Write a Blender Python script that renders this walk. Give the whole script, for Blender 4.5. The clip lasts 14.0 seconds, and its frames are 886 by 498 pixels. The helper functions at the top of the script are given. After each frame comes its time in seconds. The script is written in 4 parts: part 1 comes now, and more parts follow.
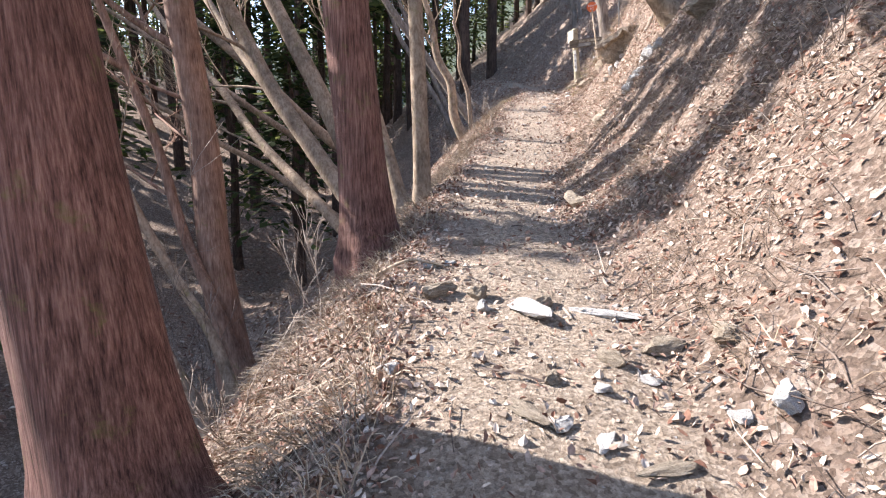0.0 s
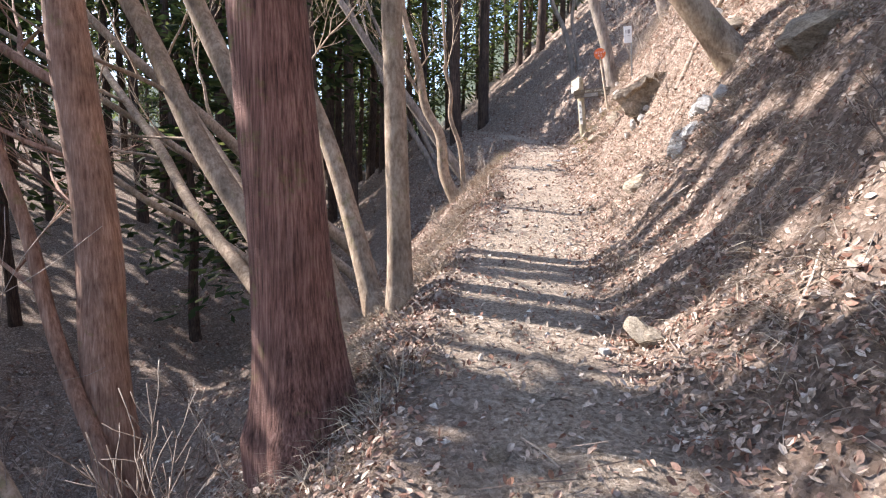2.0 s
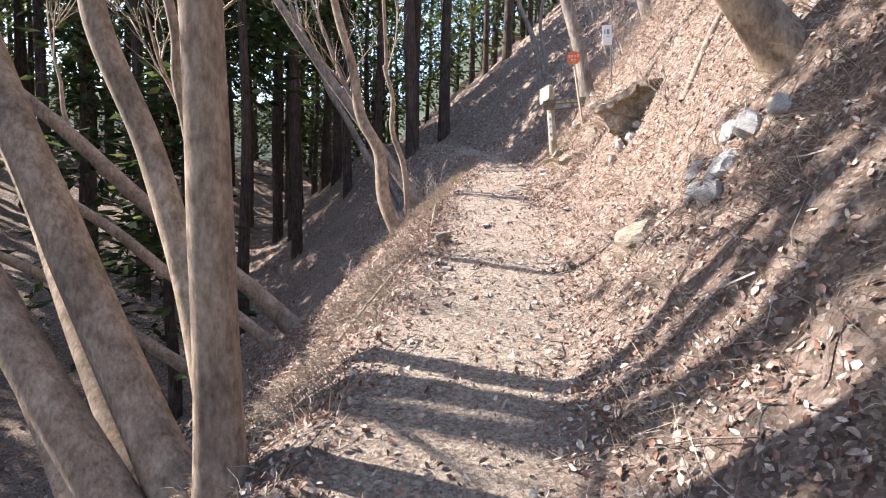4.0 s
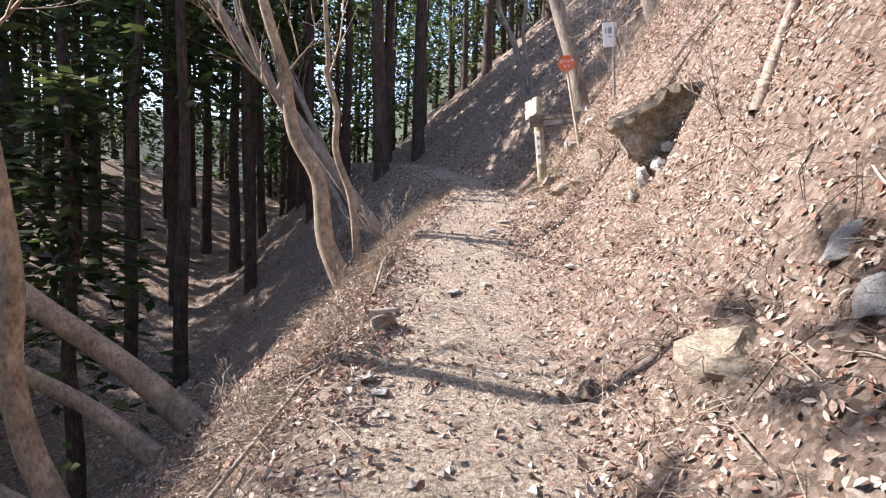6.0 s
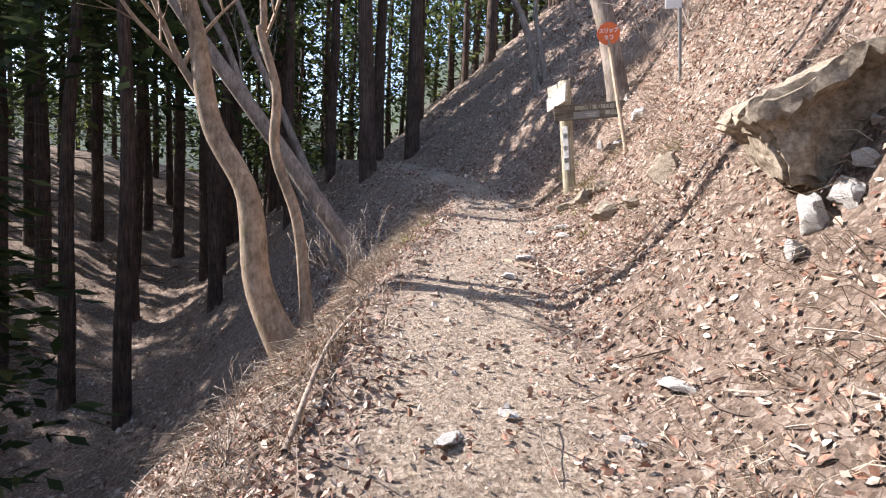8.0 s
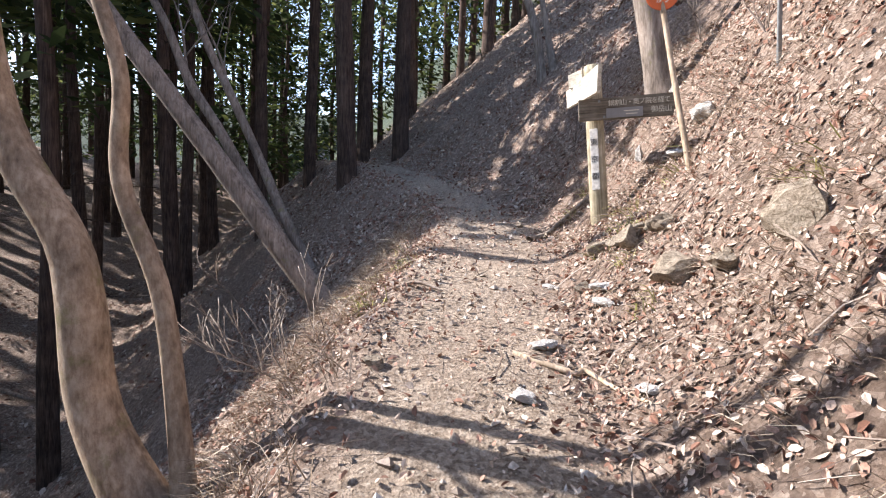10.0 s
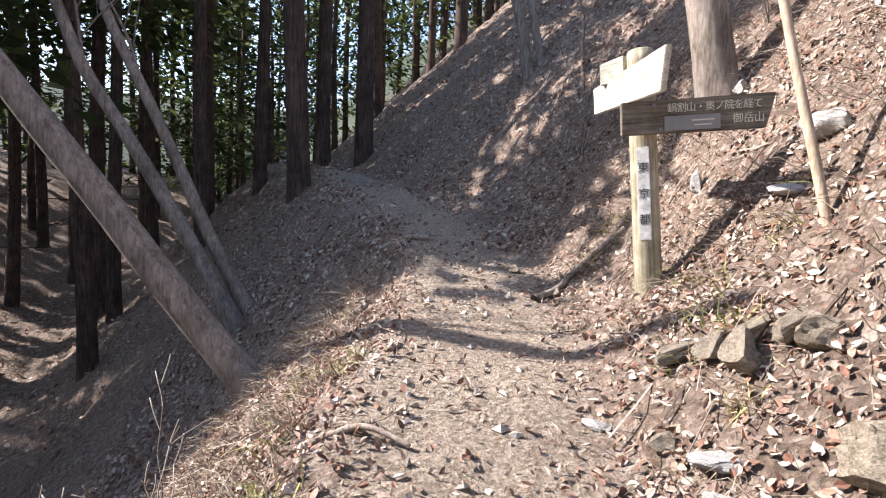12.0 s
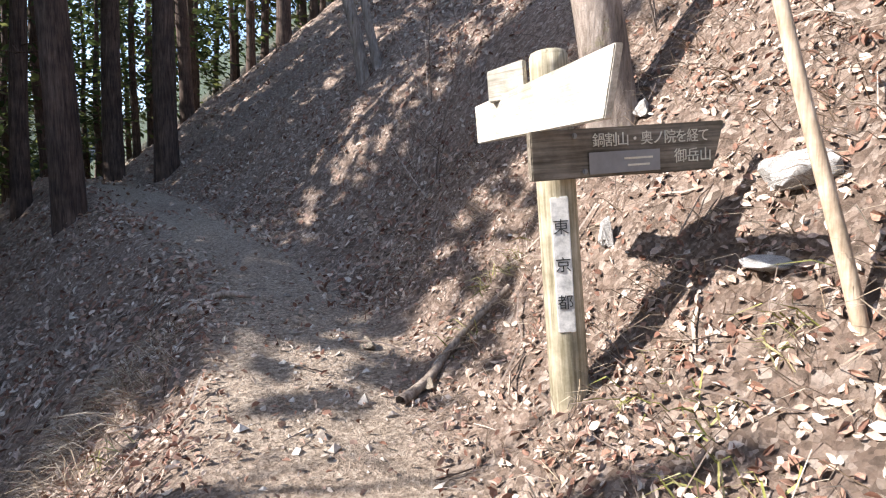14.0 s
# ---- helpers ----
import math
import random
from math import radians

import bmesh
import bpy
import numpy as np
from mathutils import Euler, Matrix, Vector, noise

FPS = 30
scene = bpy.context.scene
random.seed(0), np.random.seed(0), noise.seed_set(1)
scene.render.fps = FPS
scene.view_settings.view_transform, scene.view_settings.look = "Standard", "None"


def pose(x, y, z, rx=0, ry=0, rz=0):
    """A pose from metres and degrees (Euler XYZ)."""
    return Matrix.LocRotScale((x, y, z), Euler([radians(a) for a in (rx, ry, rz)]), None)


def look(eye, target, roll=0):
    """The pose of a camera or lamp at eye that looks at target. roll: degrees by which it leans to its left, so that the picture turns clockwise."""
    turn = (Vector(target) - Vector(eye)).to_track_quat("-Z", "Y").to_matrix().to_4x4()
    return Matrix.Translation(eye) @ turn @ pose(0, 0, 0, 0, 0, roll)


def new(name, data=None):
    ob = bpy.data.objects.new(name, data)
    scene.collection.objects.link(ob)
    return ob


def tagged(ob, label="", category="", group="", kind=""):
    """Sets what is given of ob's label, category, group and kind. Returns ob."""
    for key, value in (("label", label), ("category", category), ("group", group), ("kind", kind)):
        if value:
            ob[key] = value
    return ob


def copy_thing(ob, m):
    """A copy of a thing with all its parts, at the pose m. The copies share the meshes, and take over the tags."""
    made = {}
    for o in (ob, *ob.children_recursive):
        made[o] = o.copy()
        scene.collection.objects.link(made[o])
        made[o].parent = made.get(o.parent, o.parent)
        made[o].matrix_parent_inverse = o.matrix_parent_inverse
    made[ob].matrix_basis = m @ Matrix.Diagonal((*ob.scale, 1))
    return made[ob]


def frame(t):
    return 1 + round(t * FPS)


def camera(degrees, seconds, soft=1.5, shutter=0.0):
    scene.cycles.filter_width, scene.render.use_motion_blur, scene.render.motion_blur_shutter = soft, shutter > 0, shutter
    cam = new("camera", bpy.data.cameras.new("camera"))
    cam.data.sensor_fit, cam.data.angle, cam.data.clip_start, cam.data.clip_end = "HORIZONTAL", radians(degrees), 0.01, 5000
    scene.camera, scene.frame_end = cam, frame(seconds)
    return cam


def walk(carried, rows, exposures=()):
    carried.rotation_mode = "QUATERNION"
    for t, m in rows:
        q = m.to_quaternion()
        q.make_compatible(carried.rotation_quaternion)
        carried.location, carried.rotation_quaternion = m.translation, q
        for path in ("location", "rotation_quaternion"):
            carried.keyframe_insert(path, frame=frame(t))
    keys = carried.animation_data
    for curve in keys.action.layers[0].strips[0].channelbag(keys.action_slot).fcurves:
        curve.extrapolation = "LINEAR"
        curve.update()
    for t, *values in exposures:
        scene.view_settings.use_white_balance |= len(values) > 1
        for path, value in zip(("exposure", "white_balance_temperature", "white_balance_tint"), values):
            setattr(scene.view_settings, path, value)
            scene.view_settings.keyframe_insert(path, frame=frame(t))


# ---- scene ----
cam = camera(78.9, 14.0, soft=1.15)
METRES, EYE, TILT, LEAN, TURN = 14.5, 1.52, -11.0, 0.0, 0.0
ROWS = [
    (0.0, 0.0, 0.0, 0.0, 0.0, 0.0, -0.0),
    (0.5, -0.005, 0.0353, 0.012, -0.19, 3.07, -0.76),
    (1.0, -0.0044, 0.0728, 0.0246, -0.61, 3.09, -0.64),
    (1.5, -0.004, 0.1075, 0.0379, -0.95, 4.48, 0.16),
    (2.0, 0.0001, 0.1443, 0.0508, -1.37, 4.82, -0.4),
    (2.5, 0.0098, 0.1779, 0.0652, -1.89, 5.47, 0.5),
    (3.0, 0.0188, 0.2157, 0.0786, -2.95, 5.65, 0.2),
    (5.5, 0.062, 0.3962, 0.1455, -6.32, 6.46, -0.09),
    (6.0, 0.0694, 0.4316, 0.1572, -6.65, 7.51, -0.07),
    (6.5, 0.0791, 0.4716, 0.1688, -6.7, 6.93, -0.42),
    (7.0, 0.0813, 0.5094, 0.1829, -6.91, 7.19, -0.48),
    (7.5, 0.0881, 0.5503, 0.1979, -7.01, 6.78, -0.84),
    (8.0, 0.091, 0.586, 0.2118, -7.02, 7.05, -0.78),
    (10.5, 0.1249, 0.745, 0.2772, -7.35, 6.32, -0.53),
    (11.0, 0.1295, 0.7753, 0.2907, -7.69, 6.19, -0.39),
    (11.5, 0.1267, 0.8032, 0.3035, -8.91, 6.45, -0.33),
    (12.0, 0.1321, 0.8318, 0.3133, -10.43, 6.24, -0.12),
    (12.5, 0.1357, 0.8551, 0.3242, -12.7, 6.26, 1.01),
    (13.0, 0.1383, 0.8778, 0.3356, -15.9, 6.22, 1.5),
    (13.5, 0.1485, 0.8971, 0.3447, -21.46, 6.17, 3.24),
    (14.0, 0.1545, 0.9144, 0.352, -27.14, 6.02, 4.58),
]
walk(cam, [(t, pose(0, 0, EYE, TILT, LEAN, TURN) @ pose(METRES * x, METRES * y, METRES * z, 90 + pitch, roll, yaw)) for t, x, y, z, yaw, pitch, roll in ROWS],
     exposures=[(0.0, 1.7, 6450, 15), (3.0, 1.82, 6450, 15), (6.0, 1.55, 6450, 15), (10.5, 1.48, 6450, 15), (14.0, 1.56, 6450, 13)])

# ---- daylight ----
SUN = Vector((-0.763, 0.285, 0.58)).normalized()
world = bpy.data.worlds.new("sky")
scene.world = world
world.use_nodes = True
sky = world.node_tree.nodes.new("ShaderNodeTexSky")
sky.sky_type, sky.sun_disc = "NISHITA", False
sky.sun_elevation, sky.sun_rotation = math.asin(SUN.z), math.atan2(SUN.x, SUN.y)
world.node_tree.links.new(sky.outputs[0], world.node_tree.nodes["Background"].inputs[0])
world.node_tree.nodes["Background"].inputs[1].default_value = 0.15
sun = new("sun", bpy.data.lights.new("sun", "SUN"))
sun.data.energy, sun.data.angle, sun.data.color = 5.0, radians(0.55), (1.0, 0.96, 0.91)
sun.matrix_world = look((0, 0, 0), -SUN)


# ---- materials ----
class Nodes:
    """A node material: principled surface with noise-mixed colours and bump."""

    def __init__(self, name, rough=0.9):
        self.mat = bpy.data.materials.new(name)
        self.mat.use_nodes = True
        self.tree = self.mat.node_tree
        self.surface = self.tree.nodes["Principled BSDF"]
        self.surface.inputs["Roughness"].default_value = rough
        self.surface.inputs["Specular IOR Level"].default_value = 0.25
        self.place = self.add("ShaderNodeTexCoord").outputs["Object"]

    def add(self, kind, **values):
        n = self.tree.nodes.new(kind)
        for key, value in values.items():
            setattr(n, key, value)
        return n

    def link(self, a, b):
        self.tree.links.new(a, b)

    def stretch(self, sx, sy, sz):
        m = self.add("ShaderNodeMapping")
        m.inputs["Scale"].default_value = (sx, sy, sz)
        self.link(self.place, m.inputs[0])
        return m.outputs[0]

    def noise(self, scale, detail=4, rough=0.6, at=None):
        n = self.add("ShaderNodeTexNoise")
        n.inputs["Scale"].default_value, n.inputs["Detail"].default_value, n.inputs["Roughness"].default_value = scale, detail, rough
        self.link(at or self.place, n.inputs["Vector"])
        return n.outputs["Fac"]

    def add_noise_colour(self, scale):
        n = self.add("ShaderNodeTexNoise")
        n.inputs["Scale"].default_value = scale
        self.link(self.place, n.inputs["Vector"])
        return n.outputs["Color"]

    def ramp(self, fac, *stops):
        r = self.add("ShaderNodeValToRGB")
        while len(r.color_ramp.elements) < len(stops):
            r.color_ramp.elements.new(0.5)
        for e, (p, c) in zip(r.color_ramp.elements, stops):
            e.position, e.color = p, (*c, 1)
        self.link(fac, r.inputs[0])
        return r.outputs[0]

    def mix(self, fac, a, b, how="MIX"):
        m = self.add("ShaderNodeMix", data_type="RGBA", blend_type=how)
        for socket, value in ((m.inputs[0], fac), (m.inputs[6], a), (m.inputs[7], b)):
            if isinstance(value, (int, float)):
                socket.default_value = value
            elif isinstance(value, tuple):
                socket.default_value = (*value, 1)
            else:
                self.link(value, socket)
        return m.outputs[2]

    def done(self, colour, bump=None, strength=0.5, distance=0.02):
        if isinstance(colour, tuple):
            self.surface.inputs["Base Color"].default_value = (*colour, 1)
        else:
            self.link(colour, self.surface.inputs["Base Color"])
        if bump is not None:
            b = self.add("ShaderNodeBump")
            b.inputs["Strength"].default_value, b.inputs["Distance"].default_value = strength, distance
            self.link(bump, b.inputs["Height"])
            self.link(b.outputs[0], self.surface.inputs["Normal"])
        return self.mat


def ground_material():
    n = Nodes("leaf_strewn_soil")

    def flakes(scale):
        v = n.add("ShaderNodeTexVoronoi")
        v.inputs["Scale"].default_value = scale
        warp = n.mix(0.04, n.place, n.add_noise_colour(7), "ADD")
        n.link(warp, v.inputs["Vector"])
        split = n.add("ShaderNodeSeparateColor")
        n.link(v.outputs["Color"], split.inputs[0])
        return split.outputs[0], v.outputs["Distance"]

    large, far = flakes(24)
    small, near = flakes(55)
    dead = ((0.0, (0.035, 0.022, 0.017)), (0.35, (0.13, 0.08, 0.06)), (0.65, (0.28, 0.195, 0.15)), (0.88, (0.46, 0.36, 0.29)), (1.0, (0.68, 0.58, 0.50)))
    litter = n.mix(n.ramp(n.noise(6, 4), (0.4, (0, 0, 0)), (0.6, (1, 1, 1))), n.ramp(large, *dead), n.ramp(small, *dead))
    soil = n.ramp(n.noise(14, 8, 0.75), (0.3, (0.11, 0.078, 0.055)), (0.5, (0.26, 0.195, 0.145)), (0.7, (0.43, 0.345, 0.275)))
    litter = n.mix(0.45, litter, soil)
    trodden = n.add("ShaderNodeAttribute", attribute_name="trodden").outputs["Fac"]
    earth = n.ramp(n.noise(34, 8, 0.78), (0.32, (0.19, 0.14, 0.098)), (0.5, (0.40, 0.32, 0.245)), (0.7, (0.58, 0.50, 0.405)))
    grit = n.ramp(small, (0.0, (0.55, 0.52, 0.5)), (0.6, (0.95, 0.95, 0.95)), (1.0, (1.2, 1.2, 1.2)))
    earth = n.mix(1.0, earth, grit, "MULTIPLY")
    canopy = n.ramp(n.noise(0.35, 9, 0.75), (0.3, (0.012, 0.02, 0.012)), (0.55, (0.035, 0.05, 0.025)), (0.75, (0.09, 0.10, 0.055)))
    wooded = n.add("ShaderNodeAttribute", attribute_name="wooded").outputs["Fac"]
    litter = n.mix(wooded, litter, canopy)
    relief = n.mix(0.5, n.mix(0.5, far, near), n.noise(70, 6, 0.8))
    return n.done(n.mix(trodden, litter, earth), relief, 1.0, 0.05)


def leaf_material(name, stops, sheer=0.0):
    n = Nodes(name, 0.75)
    tone = n.add("ShaderNodeNewGeometry").outputs["Random Per Island"]
    col = n.ramp(tone, *stops)
    mat = n.done(n.mix(n.ramp(n.noise(70, 3), (0.35, (0.6, 0.6, 0.6)), (0.65, (1, 1, 1))), (0, 0, 0), col))
    if sheer:
        through_leaf = n.add("ShaderNodeBsdfTranslucent")
        n.link(col, through_leaf.inputs[0])
        both = n.add("ShaderNodeMixShader")
        both.inputs[0].default_value = sheer
        n.link(n.surface.outputs[0], both.inputs[1])
        n.link(through_leaf.outputs[0], both.inputs[2])
        n.link(both.outputs[0], n.tree.nodes["Material Output"].inputs["Surface"])
    return mat


def bark_material(name, dark, mid, light, up, across, depth, moss=0.0):
    n = Nodes(name, 0.95)
    coarse = n.noise(1, 8, 0.7, n.stretch(across, across, up))
    streak = n.mix(0.4, coarse, n.noise(1, 4, 0.6, n.stretch(across * 3, across * 3, up * 1.6)))
    col = n.ramp(streak, (0.38, dark), (0.5, mid), (0.63, light))
    blotch = n.ramp(n.noise(2.6, 5), (0.35, (0.62, 0.62, 0.62)), (0.65, (1.12, 1.1, 1.08)))
    col = n.mix(1.0, col, blotch, "MULTIPLY")
    if moss:
        col = n.mix(n.ramp(n.noise(3.5, 6, 0.75), (0.60 - 0.1 * moss, (0, 0, 0)), (0.72, (0.75, 0.75, 0.75))), col, (0.17, 0.17, 0.055))
    return n.done(col, n.mix(0.3, streak, n.noise(80, 4)), 1.0, depth)


def stone_material(name, dark, mid, light, scale=5):
    n = Nodes(name, 0.9)
    at = n.stretch(1, 1, 2.2)
    col = n.ramp(n.noise(scale, 8, 0.7, at), (0.3, dark), (0.5, mid), (0.72, light))
    spots = n.ramp(n.noise(scale * 6, 5, 0.7), (0.38, (0.55, 0.53, 0.5)), (0.6, (1.05, 1.05, 1.05)))
    return n.done(n.mix(1.0, col, spots, "MULTIPLY"), n.noise(scale * 5, 8, 0.75), 0.8, 0.03)


def wood_material(name, dark, mid, light, axis="z"):
    n = Nodes(name, 0.8)
    s = {"z": (70, 70, 3), "x": (3, 70, 70)}[axis]
    col = n.ramp(n.noise(1, 6, 0.65, n.stretch(*s)), (0.3, dark), (0.5, mid), (0.7, light))
    stain = n.ramp(n.noise(5, 5, 0.7), (0.35, (0.55, 0.55, 0.5)), (0.6, (1, 1, 1)))
    return n.done(n.mix(1.0, col, stain, "MULTIPLY"), n.noise(1, 5, 0.6, n.stretch(*s)), 0.4, 0.004)


def plain_material(name, colour, rough=0.6, wear=0.25, metal=0.0):
    n = Nodes(name, rough)
    n.surface.inputs["Metallic"].default_value = metal
    dim = tuple(c * (1 - wear) for c in colour)
    return n.done(n.ramp(n.noise(14, 6, 0.7), (0.35, dim), (0.6, colour)), n.noise(60, 3), 0.15, 0.003)


GROUND = ground_material()
LEAF = leaf_material("dry_oak_leaf", ((0.0, (0.15, 0.07, 0.046)), (0.25, (0.31, 0.17, 0.118)), (0.5, (0.44, 0.295, 0.225)), (0.75, (0.54, 0.425, 0.34)), (1.0, (0.68, 0.58, 0.48))))
STRAW = leaf_material("dry_grass", ((0.0, (0.20, 0.14, 0.09)), (0.5, (0.42, 0.32, 0.22)), (1.0, (0.66, 0.56, 0.42))))
TUFT = leaf_material("pale_green_grass", ((0.0, (0.20, 0.21, 0.05)), (0.6, (0.45, 0.42, 0.15)), (1.0, (0.66, 0.58, 0.34))))
TWIG = leaf_material("dead_twig_bark", ((0.0, (0.10, 0.07, 0.055)), (0.5, (0.27, 0.21, 0.17)), (1.0, (0.50, 0.43, 0.36))))
NEEDLE = leaf_material("cedar_needles", ((0.0, (0.025, 0.04, 0.016)), (0.6, (0.06, 0.085, 0.028)), (1.0, (0.15, 0.165, 0.055))), 0.5)
GRAVEL = leaf_material("gravel", ((0.0, (0.22, 0.17, 0.13)), (0.5, (0.42, 0.36, 0.30)), (1.0, (0.68, 0.63, 0.56))))
CEDAR = bark_material("red_cedar_bark", (0.055, 0.027, 0.022), (0.20, 0.105, 0.085), (0.36, 0.22, 0.18), 2.2, 42, 0.035, 0.25)
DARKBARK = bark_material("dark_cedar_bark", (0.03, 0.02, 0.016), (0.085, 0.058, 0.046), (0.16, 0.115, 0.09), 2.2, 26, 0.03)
RUDDY = bark_material("smooth_reddish_bark", (0.16, 0.09, 0.065), (0.31, 0.19, 0.14), (0.45, 0.31, 0.24), 3, 22, 0.012, 0.1)
GREY = bark_material("rough_grey_bark", (0.13, 0.105, 0.085), (0.26, 0.215, 0.18), (0.38, 0.33, 0.285), 4, 18, 0.015, 0.15)
PALE = bark_material("pale_smooth_bark", (0.19, 0.135, 0.095), (0.33, 0.25, 0.18), (0.47, 0.38, 0.29), 9, 14, 0.008, 0.35)
ROCK = stone_material("tan_sandstone", (0.17, 0.13, 0.09), (0.36, 0.30, 0.23), (0.55, 0.48, 0.39))
WHITE_ROCK = stone_material("white_limestone", (0.40, 0.38, 0.36), (0.66, 0.64, 0.61), (0.82, 0.80, 0.78), 8)
POST = wood_material("weathered_post_wood", (0.20, 0.17, 0.10), (0.40, 0.35, 0.25), (0.58, 0.52, 0.40))
# weathered board wood, lightened in colour for the sun on the boards
SUNLIT_BOARD = wood_material("sunlit_weathered_board_wood", (0.34, 0.31, 0.25), (0.56, 0.52, 0.45), (0.72, 0.68, 0.61), "x")
PLATE = plain_material("grey_zinc_plate", (0.27, 0.265, 0.26), 0.55, 0.15)
WHITE = plain_material("white_paint", (0.78, 0.77, 0.74), 0.6, 0.12)
INK = plain_material("black_ink", (0.03, 0.03, 0.03), 0.7, 0.1)
ORANGE = plain_material("orange_red_paint", (0.72, 0.16, 0.05), 0.55, 0.15)
STAKE = wood_material("pale_stake_wood", (0.30, 0.22, 0.15), (0.48, 0.37, 0.27), (0.62, 0.51, 0.39))
STEEL = plain_material("dull_grey_steel", (0.25, 0.26, 0.26), 0.5, 0.3, 0.6)


# ---- the lie of the land ----
def lattice(a, b, seed):
    n = (a.astype(np.int64) * 374761393 + b.astype(np.int64) * 668265263 + seed * 974711) & 0x7FFFFFFF
    n = ((n ^ (n >> 13)) * 1274126177) & 0x7FFFFFFF
    return ((n ^ (n >> 16)) & 0xFFFF) / 65535.0


def lumps(x, y, seed=0, octaves=4):
    """Soft noise of about -1 to 1, one lump to the metre at the first octave."""
    total, size = 0.0, 1.0
    for k in range(octaves):
        u, v = x * 2 ** k + 31.7 * k, y * 2 ** k + 17.3 * k
        a, b = np.floor(u), np.floor(v)
        fu, fv = u - a, v - b
        fu, fv = fu * fu * (3 - 2 * fu), fv * fv * (3 - 2 * fv)
        low = lattice(a, b, seed + k) * (1 - fu) + lattice(a + 1, b, seed + k) * fu
        high = lattice(a, b + 1, seed + k) * (1 - fu) + lattice(a + 1, b + 1, seed + k) * fu
        total = total + size * ((low * (1 - fv) + high * fv) * 2 - 1)
        size *= 0.5
    return total


TRAIL_Y = (-40, -4, 0, 2.4, 4.7, 6.8, 9.5, 12, 15, 17, 19.5, 22, 26, 32, 60)
TRAIL_X = (0.3, 0.3, 0.35, 0.42, 0.5, 0.75, 1.5, 1.9, 2.5, 3.0, 3.15, 2.6, 1.6, 0.0, -8)
TRAIL_Z = (-5, -0.35, 0.1, 0.48, 0.74, 1.03, 1.52, 2.08, 2.72, 3.05, 3.38, 3.85, 4.4, 4.9, 1.0)
BANK = (1.2, 1.2, 1.3, 1.35, 1.35, 1.28, 1.6, 1.4, 1.4, 1.4, 1.5, 1.3, 1.1, 0.9, 0.7)
LIP = (0.7, 0.7, 0.7, 0.68, 0.62, 0.6, 0.7, 0.78, 0.55, 0.5, 0.5, 0.6, 0.6, 0.6, 0.6)
STEEP = (0.1, 0.1, 0.1, 0.15, 0.25, 0.45, 0.55, 0.55, 0.58, 0.55, 0.35, 0.2, 0.1, 0.0, 0.0)


def smooth_along(y, values):
    return sum(np.interp(y + o, TRAIL_Y, values) for o in (-0.8, -0.4, 0, 0.4, 0.8)) / 5


def height(x, y):
    """The ground's height; works on numbers and arrays."""
    x, y = np.asarray(x, float), np.asarray(y, float)
    cx, cz = smooth_along(y, TRAIL_X), smooth_along(y, TRAIL_Z)
    d = x - cx
    e = np.maximum(d - 0.55, 0)
    bank = 0.93 * (e - 0.35 * (1 - np.exp(-e / 0.35)))
    bank = bank + (smooth_along(y, BANK) - 1) * np.minimum(bank, 1.3)
    bank = bank + smooth_along(y, STEEP) * np.clip(d - 1.4, 0, 2.6)
    f = np.maximum(-d - smooth_along(y, LIP), 0)
    slope = cz - 1.0 * (f - 0.2 * (1 - np.exp(-f / 0.2)))
    far_side = -3.6 + 0.28 * np.maximum(-x - 6, 0) + 0.22 * np.clip(y - 16, 0, 40)
    k = 0.7
    down = np.logaddexp(slope / k, far_side / k) * k
    down = np.minimum(np.where(f > 0, down, slope), cz + 3)
    z = np.where(d > 0, cz + bank, np.where(f > 0.8, down, slope + (down - slope) * np.clip(f / 0.8, 0, 1)))
    off = np.clip((np.abs(d) - 0.5) / 0.8, 0, 1)
    rough = 0.02 + 0.10 * off
    z = z + 0.012 * off * lumps(x * 14, y * 14, 33, 2) + rough * lumps(x * 0.9, y * 0.9, 3) + (0.010 + 0.022 * off) * lumps(x * 6, y * 6, 9, 3)
    out = np.maximum(np.hypot(x, y - 12) - 45, 0)
    z = np.minimum(z, 24 + 3 * lumps(x * 0.03, y * 0.03, 5, 2))
    return z + 0.2 * np.minimum(out, 170)


def ground_at(x, y):
    return float(height(x, y))


def mesh_object(name, verts, faces, mats, smooth=True):
    me = bpy.data.meshes.new(name)
    me.from_pydata(verts, [], faces)
    for m in mats if isinstance(mats, (list, tuple)) else (mats,):
        me.materials.append(m)
    if smooth:
        me.shade_smooth()
    return new(name, me)


